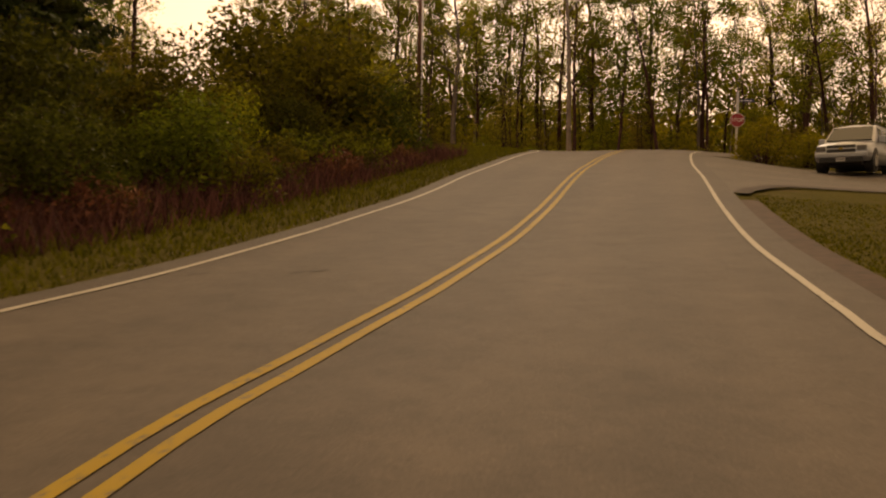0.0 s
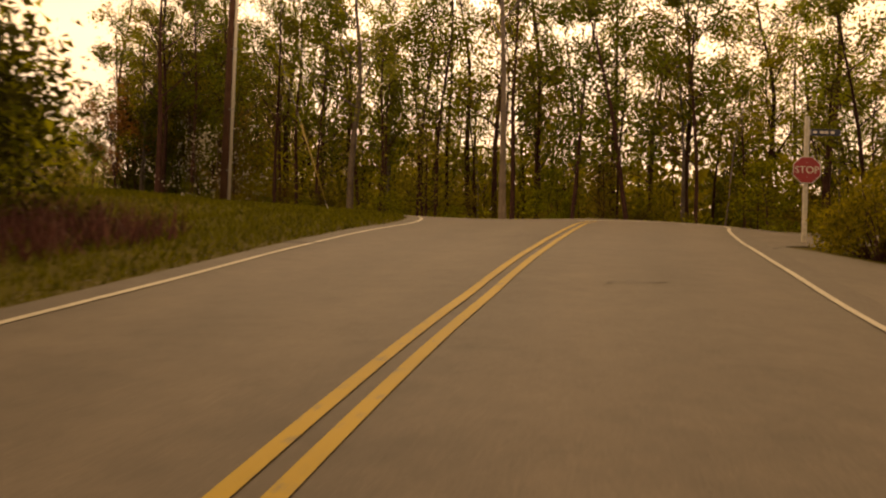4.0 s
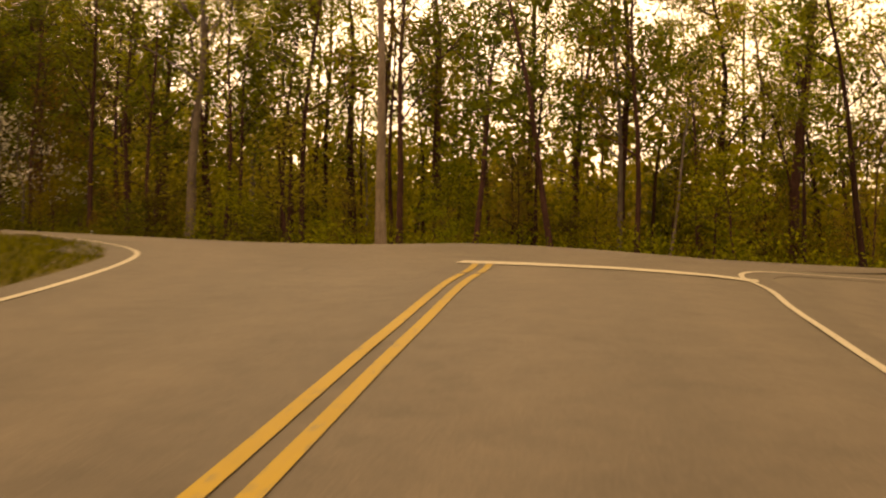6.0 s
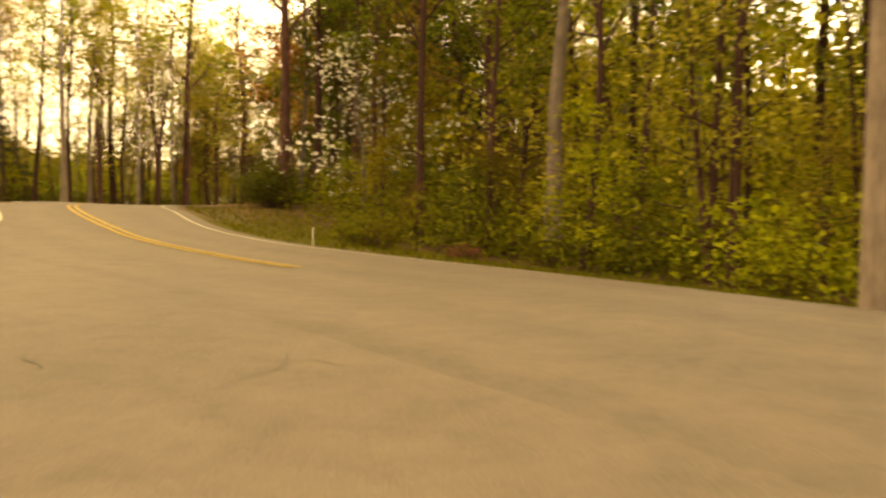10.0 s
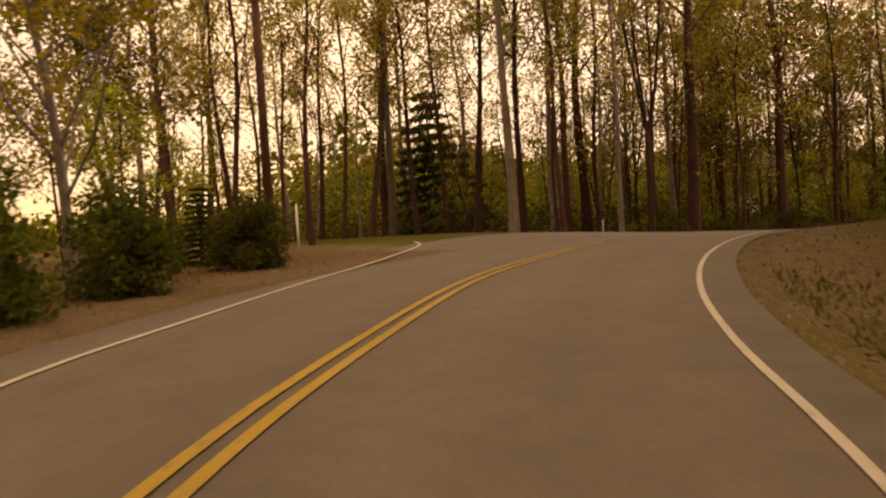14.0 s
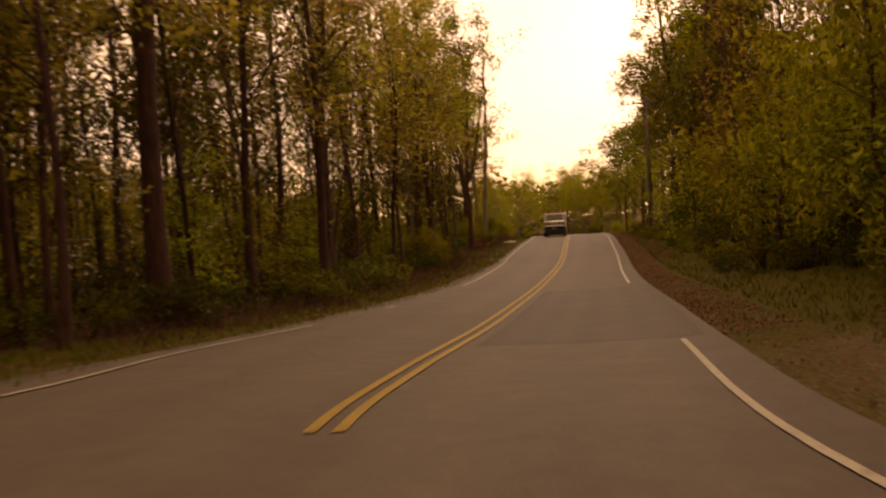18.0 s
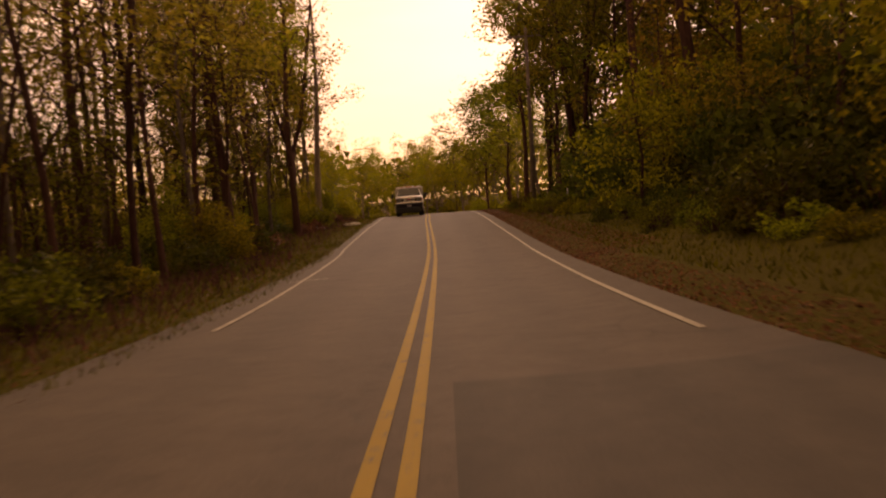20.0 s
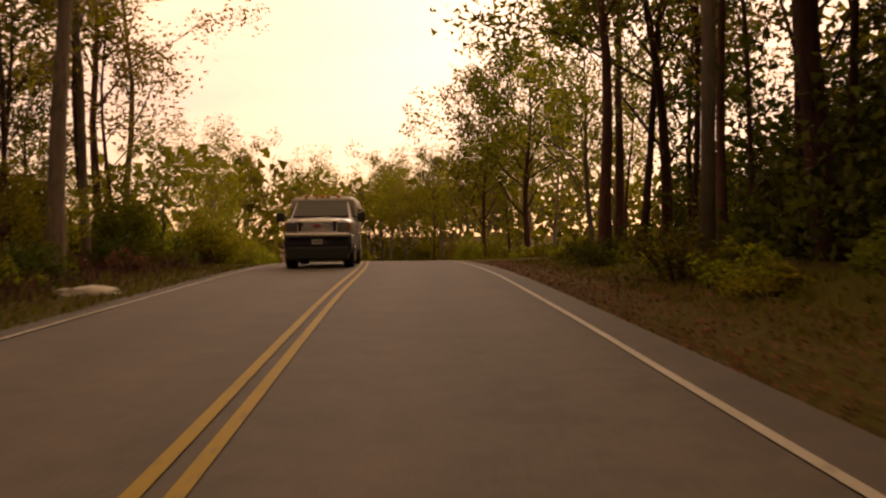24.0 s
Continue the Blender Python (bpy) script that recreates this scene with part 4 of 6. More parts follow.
for x, y, s in ((-18.0, 93.5, 0.8), (-19.3, 99.5, 0.85), (-20.4, 107.5, 0.8), (-15.0, 89.5, 0.75), (-21.0, 116.0, 0.75), (-15.5, 98.0, 1.0)):
    plant(EVERTREE, x, y, s)
plant(ROUNDPINE, 28.5, 80.0, 0.7)
plant(DOGWOOD[1], -8.4, 82.4, 1.5)
for k, x, y, z in ((0, 14.5, 75.5, 0.9), (3, 18.0, 78.0, 1.2), (3, 6.2, 76.5, 1.2), (3, -7.6, 84.6, 1.3), (0, 28.0, 76.0, 1.1), (3, -1.5, 82.0, 1.3)):
    plant(YOUNG[k], x, y, z)
plant(DOGWOOD[0], -11.5, 88.0, 1.0)
plant(DOGWOOD[1], -44.0, 115.8, 1.1)
plant(RED, -18.5, 91.0, 1.1)
plant(RED, -47.0, 112.0, 1.0)

NORTH = [(90, 44), (60, 52), (30, 63), (11, 70), (-9, 78.5), (-15, 84), (-19, 92), (-21, 104), (-22, 125), (-25, 150), (-28, 180), (-10, 190), (30, 150), (90, 110)]
NORTH_NEAR = [(50, 56), (30, 62.5), (11, 69), (-8, 76.5), (-13, 82), (-16, 90), (-4, 104), (20, 96), (50, 84)]
EAST_BANK = [(-22, 96), (-23.5, 110), (-24.6, 125), (-26, 140), (-27.5, 155), (-30, 175), (-14, 175), (-8, 120), (-12, 98)]
WEST = [(-36.5, 93), (-38, 100), (-39, 120), (-42, 145), (-46, 172), (-52, 205), (-80, 205), (-95, 150), (-90, 92), (-60, 88.5)]
WEST_NEAR = [(-36.5, 93), (-38, 100), (-39, 120), (-42, 145), (-47, 172), (-58, 172), (-60, 130), (-58, 90), (-46, 89.5)]
grow(TALL[1:3] + TALL[4:], NORTH_NEAR, 3.6, 11.5, (0.85, 1.15), limit=80)
grow(THIN, NORTH_NEAR, 3.0, 10.5, (0.9, 1.4), limit=26)
grow(TALL[1:3] + TALL[4:] + DARKTREE, EAST_BANK, 3.6, 8.0, limit=62)
grow(TALL, NORTH, 6.0, 9.0, limit=18)
grow(TALL[1:2] + TALL[3:4] + TALL[5:] + DARKTREE * 2 + THIN, WEST_NEAR, 2.9, 7.3, limit=76)
grow(LEAFY[:2], WEST_NEAR, 8.0, 12.0, (0.7, 0.95), limit=7)
for x, y, z in ((-43.5, 110.5, 0.8), (-45.2, 117.0, 0.9), (-44.8, 124.0, 0.9)):
    plant(LEAFY[2], x, y, z)
grow(THIN, WEST_NEAR, 2.2, 6.6, (0.7, 1.15), limit=80)
grow(DARKTREE, [(-35.2, 91), (-37, 100), (-38, 120), (-41, 150), (-44, 150), (-42, 120), (-43, 92)], 2.4, 7.0, (0.75, 1.1), limit=20)
grow(TALL, WEST, 6.0, 8.0, limit=15)
grow(YOUNG[:1] + YOUNG[2:], NORTH_NEAR, 3.2, 10.5, (0.5, 1.0), limit=84)
grow(YOUNG, EAST_BANK, 3.3, 7.6, (0.6, 1.1), limit=48)
grow(YOUNG, WEST_NEAR, 6.0, 11.0, (0.5, 0.9), limit=14)
grow(YOUNG, WEST, 8.0, 9.0, (0.9, 1.3), limit=10)


def beside(c, near, far, step, kinds, sizes=(0.7, 1.2), y0=-99, y1=999, x0=-999, x1=999, odds=1.0):
    """Plants beside a road's edge line, between near and far metres to its right (or left, if negative)."""
    d = 0.0
    for k in range(1, len(c)):
        d += math.dist(c[k][:2], c[k - 1][:2])
        if d < step:
            continue
        d = 0.0
        if not (y0 <= c[k][1] <= y1 and x0 <= c[k][0] <= x1) or rng.uniform() > odds:
            continue
        t = (c[k][:2] - c[k - 1][:2]) / math.dist(c[k][:2], c[k - 1][:2])
        o = rng.uniform(near, far)
        plant(kinds[int(rng.integers(len(kinds)))], c[k][0] + t[1] * o, c[k][1] - t[0] * o, rng.uniform(*sizes))


# brush along the edges of the woods
beside(MAIN_N, 6.0, 10.5, 2.6, YOUNG[1:2] + YOUNG[3:], (0.28, 0.5), y0=60, y1=79, x1=36)
beside(MAIN_N, 3.6, 7.5, 1.5, BRUSH[:1] * 2 + BRUSH[2:], (0.35, 0.65), y0=62, y1=76, x1=34)
beside(MAIN_N, 3.4, 7.0, 0.9, BRUSH[:3] + BRUSH[2:3] + YOUNG[2:3], (0.75, 1.3), y0=99, y1=149)
beside(MAIN_N, 4.4, 8.0, 1.3, BRUSH[:2] + BRUSH, (0.35, 0.65), y0=149, y1=178)
beside(MAIN_N, 6.5, 11.0, 1.6, YOUNG + BRUSH[:2], (0.7, 1.3), y0=104, y1=149)
beside(MAIN_N, 9.5, 13.0, 2.4, YOUNG, (0.5, 0.9), y0=149, y1=178)
for x, y, s in ((-50, 263, 0.9), (-54, 262, 0.8), (-46, 262, 0.9), (-42, 257, 0.9), (-58, 258, 0.9), (-50, 266, 1.1), (-45, 268, 1.1)):
    plant(BIGBUSH[1], x, y, s)
beside(MAIN_N, 2.6, 4.2, 1.6, BRUSH[:3], (0.4, 0.75), y0=98, y1=178)
beside(MAIN_W, -6.6, -3.4, 0.9, BRUSH[:3] + BRUSH[2:], (0.55, 1.05), y0=100, y1=182)
beside(MAIN_W, -10.0, -5.5, 2.0, YOUNG[1:3] + BRUSH[2:3], (0.6, 1.0), y0=104, y1=182)
beside(MAIN_W, -8.0, -4.6, 1.6, BIGBUSH[:2] + YOUNG[2:3], (0.4, 0.62), y0=142, y1=182)
beside(MAIN_W, -9.0, -3.2, 1.2, BRUSH[:2] + BIGBUSH[1:2], (0.4, 0.65), y0=180, y1=224)
beside(MAIN_N, 3.6, 9.0, 1.2, BRUSH[:2] + BIGBUSH[1:2], (0.45, 0.7), y0=176, y1=222)
plant(EVERGREEN, -13.6, 83.0, 0.7)
plant(EVERGREEN, -16.6, 86.6, 0.7)
beside(MAIN_N, 3.8, 5.6, 3.2, [EVERGREEN], (0.4, 0.7), y0=87, y1=97)
beside(MAIN_N, 4.6, 8.0, 1.6, BRUSH[:1] + BRUSH[2:], (0.4, 0.7), y0=79, y1=104)
beside(MAIN_N, 5.5, 9.0, 3.0, [EVERGREEN], (0.7, 1.2), y0=122, y1=152)
for x, y, s in ((-23, 158, 1.1), (-22, 164, 1.2), (-24, 170, 1.1), (-25, 176, 1.0), (-26, 183, 1.0), (-21, 151, 1.2), (-25.5, 163, 0.7), (-26.5, 170, 0.6)):
    plant(BIGBUSH[2], x, y, s)
grow(DARKTREE + TALL[5:], [(-37.5, 81.5), (-37, 86), (-46, 88), (-52, 80), (-43, 78)], 2.6, 3.0, (0.8, 1.05), limit=13)
grow(TALL[2:3] + TALL[4:5] + TALL[:1], [(-13, 85), (-18.5, 91), (-20.5, 104), (-12, 106), (-7, 90)], 2.5, 8.5, (0.8, 1.05), limit=15)
# thicket on the hill road's left
for k, x, y, s in ((2, -8.8, 8.0, 0.8), (2, -9.2, 12.0, 0.85), (2, -7.4, 15.2, 0.75), (0, -6.6, 19.2, 0.6), (2, -7.2, 10.2, 0.5), (2, -5.9, 12.8, 0.42), (0, -5.2, 16.6, 0.4), (2, -2.9, 30.4, 0.7), (2, -2.1, 33.2, 0.75), (2, -4.6, 25.5, 0.5), (1, -6.2, 23.6, 0.55), (0, -5.0, 28.4, 1.05), (1, -3.9, 31.4, 0.95), (1, -3.0, 34.0, 0.85),
                   (0, -11.5, 16.0, 0.9), (1, -9.8, 27.0, 0.6), (1, -7.4, 33.0, 1.0), (1, -6.2, 36.0, 0.75), (0, -14.0, 11.0, 1.0)):
    plant(BIGBUSH[k], x, y, s)
plant(PINE, -10.9, 21.5, 1.0)
plant(PINE, -13.5, 23.0, 1.1)
plant(PINE, -10.6, 16.2, 0.95)
plant(PINE, -12.0, 18.6, 1.1)
plant(PINE, -9.8, 13.4, 0.8)
plant(PINE, -11.5, 9.5, 0.9)
plant(TALL[5], -8.9, 24.2, 1.0, 30, wide=0.6)
beside(HILL_L, -4.4, -2.6, 0.8, [BRUSH[3], BRUSH[0], BRUSH[2]], (0.45, 0.9), y0=4, y1=31)
# hedge, purple shrub and lawn tree on the south side of the bend
HEDGE = shrub(61, 2.7, 2.1, LEAF_HEDGE, 7000, 0.12, "clipped rounded green hedge shrub on bare mulch", "hedge_shrub", lumps=44)
PURPLE = shrub(62, 3.4, 4.6, LEAF_PURPLE, 6000, 0.14, "dark purple-leaved shrub behind the hedge", "purple_shrub", lumps=40)
BUSH = shrub(63, 3.4, 2.3, LEAF_SPRING, 6500, 0.10, "spreading yellow-green bush beside the driveway", "round_bush", lumps=40)
TEMPLATES += [HEDGE, PURPLE, BUSH]
for x, y, s in ((-21.2, 71.5, 0.85), (-23.96, 73.89, 0.78), (-27.6, 77.2, 0.68)):
    tagged(plant(HEDGE, x, y, s * 1.25, wide=s * 0.95), group="hedge shrubs beside the bend")
for x, y, s in ((-10.8, 66.2, 0.52), (-12.9, 68.0, 0.56), (-15.7, 69.5, 0.6)):
    tagged(plant(HEDGE, x, y, s * 1.1, wide=s * 0.95), group="hedge shrubs beside the bend")
plant(PURPLE, -24.5, 70.1, 0.8)
plant(ROADTREE[0], -28.2, 73.6, 0.9)
for k, x, y, z in ((0, -36.0, 74.2, 1.0), (3, -38.5, 73.0, 1.1), (0, -33.5, 75.6, 0.8)):
    plant(YOUNG[k], x, y, z)
plant(SPRUCE, -30.1, 76.8, 0.24)
plant(BUSH, 14.4, 37.8, 0.9)
plant(BUSH, 16.1, 37.5, 0.75)
plant(EVERGREEN, 19.8, 40.5, 0.8)
plant(EVERGREEN, 22.6, 41.5, 0.9)
for x, y, k, s in ((-50, 78, 1, 1.0), (-55, 66, 1, 1.1), (-22, 52, 1, 0.9), (-30, 46, 0, 1.0), (-20, 40, 1, 1.0),
               (-49, 190, 0, 0.55), (-54, 182, 1, 0.6), (-47, 178.5, 0, 0.42), (-33, 200, 1, 1.0)):
    plant(ROADTREE[k], x, y, s)
for x, y, k, s in ((-27, 170, 1, 1.3), (-24.5, 163, 1, 1.25), (-28.5, 179, 1, 1.2), (-22.5, 155, 1, 1.2), (-30, 190, 0, 1.0), (-27, 182, 1, 0.9), (-36, 212, 1, 1.1)):
    plant(ROADTREE[k], x, y, s)
for x, y, k, s in ((-58, 214, 0, 0.70), (-54, 226, 0, 0.79), (-42, 236, 1, 0.9), (-48, 240, 0, 1.06), (-34, 230, 1, 1.0), (-26, 214, 0, 1.06), (-56, 240, 0, 1.06), (-38, 226, 0, 0.88), (-46, 232, 0, 0.88), (-52, 200, 0, 0.48), (-31, 208, 0, 0.95), (-32.5, 216, 0, 0.9), (-36, 224, 0, 1.0), (-44, 228, 0, 0.7), (-39, 232, 0, 0.9), (-50, 222, 0, 0.6), (-35, 220, 0, 0.79), (-42, 250, 0, 1.14), (-60, 230, 0, 1.06), (-48, 268, 0, 1.14), (-55, 270, 0, 1.14), (-44, 274, 0, 1.06), (-51, 278, 0, 1.23), (-60, 262, 0, 1.06), (-47, 264, 0, 0.97), (-53, 264, 0, 0.97), (-42, 262, 0, 0.97)):
    plant(ROADTREE[k], x, y, s)
grow(TALL + [CLEFT], [(-43, 81), (-39, 84), (-60, 88), (-80, 86), (-80, 79), (-58, 80)], 3.8, 5.0, limit=30)
grow(YOUNG, [(-44, 81), (-40, 84), (-42, 87), (-62, 86), (-70, 79)], 4.5, 5.0, limit=16)
grow(TALL, [(20, 52), (60, 36), (90, 20), (90, 0), (40, 20), (24, 40)], 5.5, 8.0, limit=14)


def far_woods():
    """The woods that close the view all round, too far to tell tree from tree."""
    r = np.random.default_rng(5)
    mid, wide = [], []
    for a in np.arange(0, 360, 1.1):
        for q in range(3):
            d = r.uniform(150, 215)
            x, y = -15 + d * 0.75 * math.cos(radians(a)), 90 + d * math.sin(radians(a))
            if abs(x + 47) < 7 and 200 < y < 262:
                continue
            g = ground_z(x, y)
            for z in r.uniform(0.8, 11 if x > -75 else 4.0, 7):
                mid.append((x + r.normal() * 2, y + r.normal() * 2, g + z))
                wide.append(4.2)
    v, f = leaves(mid, np.array(wide), 90000, 1.0, r, 0.7, 0.7)
    return tagged(link_mesh("far_woods", v, f, LEAF_OLIVE), "distant spring woods closing the view", "woods", kind="stuff")


far_woods()


def undergrowth(name, outline, count, r, material, label, tall=2.2, keep=7.5, leaf=0.22, clump=2.0):
    """Low leafy growth on the floor of a wood, too thick to tell plant from plant."""
    poly = np.array(outline, float)
    lo, hi = poly.min(0), poly.max(0)
    p = r.uniform(lo, hi, (9000, 2))
    p = p[inside(p[:, 0], p[:, 1], poly)]
    i, j = np.clip(np.searchsorted(gx, p[:, 0]), 0, gx.size - 1), np.clip(np.searchsorted(gy, p[:, 1]), 0, gy.size - 1)
    p = p[NEAR[i, j] > keep][:1500]
    g = height(p[:, 0], p[:, 1])
    mid = np.stack([p[:, 0], p[:, 1], g + tall * r.uniform(0.1, 0.9, len(p)) ** 1.5], 1)
    v, f = leaves(mid, np.full(len(p), clump), count, leaf, r, 0.5, 0.6)
    return tagged(link_mesh(name, v, f, material), label, "undergrowth", kind="stuff")


def outer_woods(name, spots, count, r, material, label):
    """Crowns of the woods that run on behind the trees along the road."""
    mid, wide = [], []
    for x0, x1, y0, y1, n in spots:
        for _ in range(n):
            x, y = r.uniform(x0, x1), r.uniform(y0, y1)
            if not clear_of_road(x, y, 26):
                continue
            g, tall = ground_z(x, y), r.uniform(6, 11)
            for _ in range(6):
                mid.append((x + r.normal() * 1.6, y + r.normal() * 1.6, g + tall * r.uniform(0.25, 1)))
                wide.append(3.4)
    v, f = leaves(mid, np.array(wide), count, 0.75, r, 0.8, 0.65)
    return tagged(link_mesh(name, v, f, material), label, "woods", kind="stuff")


ru = np.random.default_rng(91)
outer_woods("east_woods", ((-15, 90, 95, 190, 420), (20, 95, 70, 110, 120)), 42000, ru, LEAF_SPRING, "spring woods running on behind the roadside trees")
outer_woods("west_woods", ((-115, -75, 60, 215, 190), (-110, -40, -40, 55, 260)), 72000, ru, LEAF_OLIVE, "olive spring woods behind the western roadside")
# the dark hedge leaf puts the deep shade under these trees into the colour
undergrowth("west_undergrowth", WEST, 95000, ru, LEAF_HEDGE, "undergrowth on the floor of the west wood, leaf colour darkened for shade", 2.0, 11.0)
undergrowth("north_undergrowth", [(50, 56), (30, 62.5), (11, 69), (7, 70.5), (7, 100), (20, 96), (50, 84)], 80000, ru, LEAF_SPRING, "leafy undergrowth on the floor of the north wood", 2.1, 9.0, 0.15)
undergrowth("bend_undergrowth", [(7, 70), (-8, 76.5), (-13, 82), (-16, 90), (-4, 104), (7, 100)], 45000, ru, LEAF_OLIVE, "low brownish-olive undergrowth inside the bend", 1.5, 9.5, 0.15)
undergrowth("bank_undergrowth", EAST_BANK, 90000, ru, LEAF_HEDGE, "thick green undergrowth on the road bank", 5.0, 9.0)
undergrowth("back_undergrowth", NORTH, 150000, ru, LEAF_SPRING, "leafy understorey deep in the north wood", 12.5, 16.0, 0.34, 3.2)
undergrowth("west_thicket", [(-60, 92), (-57, 118), (-60, 140), (-88, 145), (-90, 90)], 62000, ru, LEAF_OLIVE, "olive thicket that closes the view deep in the west wood", 6.0, 20.0, 0.3, 2.4)
undergrowth("west_understorey", WEST, 56000, ru, LEAF_GOLD, "gold-green leafy understorey deep in the west wood", 7.5, 15.0, 0.22, 2.4)

# ---------------------------------------------------------------- built things
POST_WHITE = plain("weathered_white_wood", (0.50, 0.47, 0.40), 0.75, var=0.3, scale=9)
PLASTIC_WHITE = plain("white_plastic", (0.62, 0.60, 0.54), 0.5, var=0.1)
SIGN_RED = plain("sign_red", (0.26, 0.018, 0.02), 0.4, var=0.2, scale=3)
SIGN_WHITE = plain("sign_white", (0.6, 0.57, 0.5), 0.45)
SIGN_BLUE = plain("sign_dark_blue", (0.02, 0.025, 0.05), 0.45)
STEEL = plain("galvanised_steel", (0.35, 0.34, 0.32), 0.45, 0.8)
POLE_WOOD = make_bark("treated_pole_wood", (0.05, 0.027, 0.02), (0.13, 0.07, 0.05))
POLE_GREY = make_bark("weathered_pole_wood", (0.15, 0.118, 0.092), (0.27, 0.22, 0.175))
GUARD = plain("yellow_plastic", (0.30, 0.225, 0.015), 0.5)
CONDUIT = plain("pale_conduit", (0.55, 0.52, 0.47), 0.55)
CAN_GREY = plain("grey_enamel", (0.30, 0.29, 0.27), 0.5)
PAINT_SILVER = plain("silver_paint", (0.36, 0.38, 0.41), 0.3, 0.3, var=0.05)
PAINT_WHITE = plain("white_car_paint", (0.62, 0.59, 0.52), 0.35, var=0.06)
PAINT_SHADED = plain("shaded_car_paint", (0.018, 0.016, 0.03), 0.3, var=0.1)
CHROME = plain("dull_chrome", (0.6, 0.58, 0.54), 0.22, 0.9, var=0.05)
RUBBER = plain("tyre_rubber", (0.014, 0.013, 0.013), 0.85)
BLACK = plain("black_trim", (0.012, 0.012, 0.012), 0.55)
PLATE = plain("plate_white", (0.36, 0.35, 0.33), 0.5)
BAR = plain("plate_bar", (0.05, 0.05, 0.09), 0.6)
LAMP = plain("headlamp_lens", (0.16, 0.155, 0.15), 0.1, 0.3)
AMBER = plain("amber_lens", (0.5, 0.2, 0.02), 0.2)
STONE = plain("pale_stone", (0.34, 0.32, 0.29), 0.9, var=0.3, scale=4)
CONCRETE_DARK = plain("tar", (0.018, 0.016, 0.015), 0.7)


def make_glass():
    m, n, l, b = mat("tinted_glass")
    b.inputs["Base Color"].default_value = (0.03, 0.035, 0.035, 1)
    b.inputs["Roughness"].default_value = 0.05
    b.inputs["Specular IOR Level"].default_value = 0.22
    return m


GLASS = make_glass()


def text_mesh(words, size, depth):
    """Letters in the built-in font, as a mesh."""
    cu = bpy.data.curves.new("letters", "FONT")
    cu.body, cu.size, cu.extrude = words, size, depth
    cu.align_x, cu.align_y = "CENTER", "CENTER"
    ob = bpy.data.objects.new("letters", cu)
    scene.collection.objects.link(ob)
    me = bpy.data.meshes.new_from_object(ob.evaluated_get(bpy.context.evaluated_depsgraph_get()))
    bpy.data.objects.remove(ob)
    return me


def stop_sign(x, y, turn):
    t = thing("stop_sign", pose(x, y, ground_z(x, y), 0, 1.2, turn), "weathered red stop sign and street name blade on white post", "stop sign")
    b = bmnew()
    box(b, -0.05, 0.05, -0.05, 0.05, -0.3, 3.1, 0.008)
    part("post", b, POST_WHITE, t, "peeling white square wooden post")
    b = bmnew()
    bmesh.ops.create_cone(b, cap_ends=True, segments=8, radius1=0.352, radius2=0.352, depth=0.012, matrix=pose(0, -0.075, 1.78, 90, 22.5, 0))
    face = part("sign_face", b, SIGN_WHITE, t)
    b = bmnew()
    bmesh.ops.create_cone(b, cap_ends=True, segments=8, radius1=0.332, radius2=0.332, depth=0.006, matrix=pose(0, -0.084, 1.78, 90, 22.5, 0))
    part("red_field", b, SIGN_RED, face, "faded red octagon")
    me = text_mesh("STOP", 0.24, 0.002)
    me.materials.append(SIGN_WHITE)
    w = new("letters", me)
    w.parent = face
    w.matrix_world = t.matrix_world @ pose(0, -0.0905, 1.775, 90, 0, 0)
    tagged(w, "white letters")
    for z in (1.6, 1.96):
        b = bmnew()
        cyl(b, (0, -0.086, z), (0, -0.094, z), 0.012, sides=8)
        part("bolt", b, STEEL, face)
    b = bmnew()
    box(b, 0.07, 0.78, -0.012, 0.012, 2.64, 2.80, 0.004)
    blade = part("street_name_blade", b, SIGN_BLUE, t, "dark blue street name blade")
    b = bmnew()
    for u in (0.14, 0.3, 0.41, 0.55):
        box(b, u, u + 0.09, -0.016, -0.012, 2.69, 2.75)
    part("lettering_bars", b, SIGN_WHITE, blade)
    b = bmnew()
    box(b, 0.02, 0.09, -0.03, 0.03, 2.66, 2.78, 0.004)
    part("bracket", b, STEEL, t)
    return t


stop_sign(14.15, 40.9, -10)


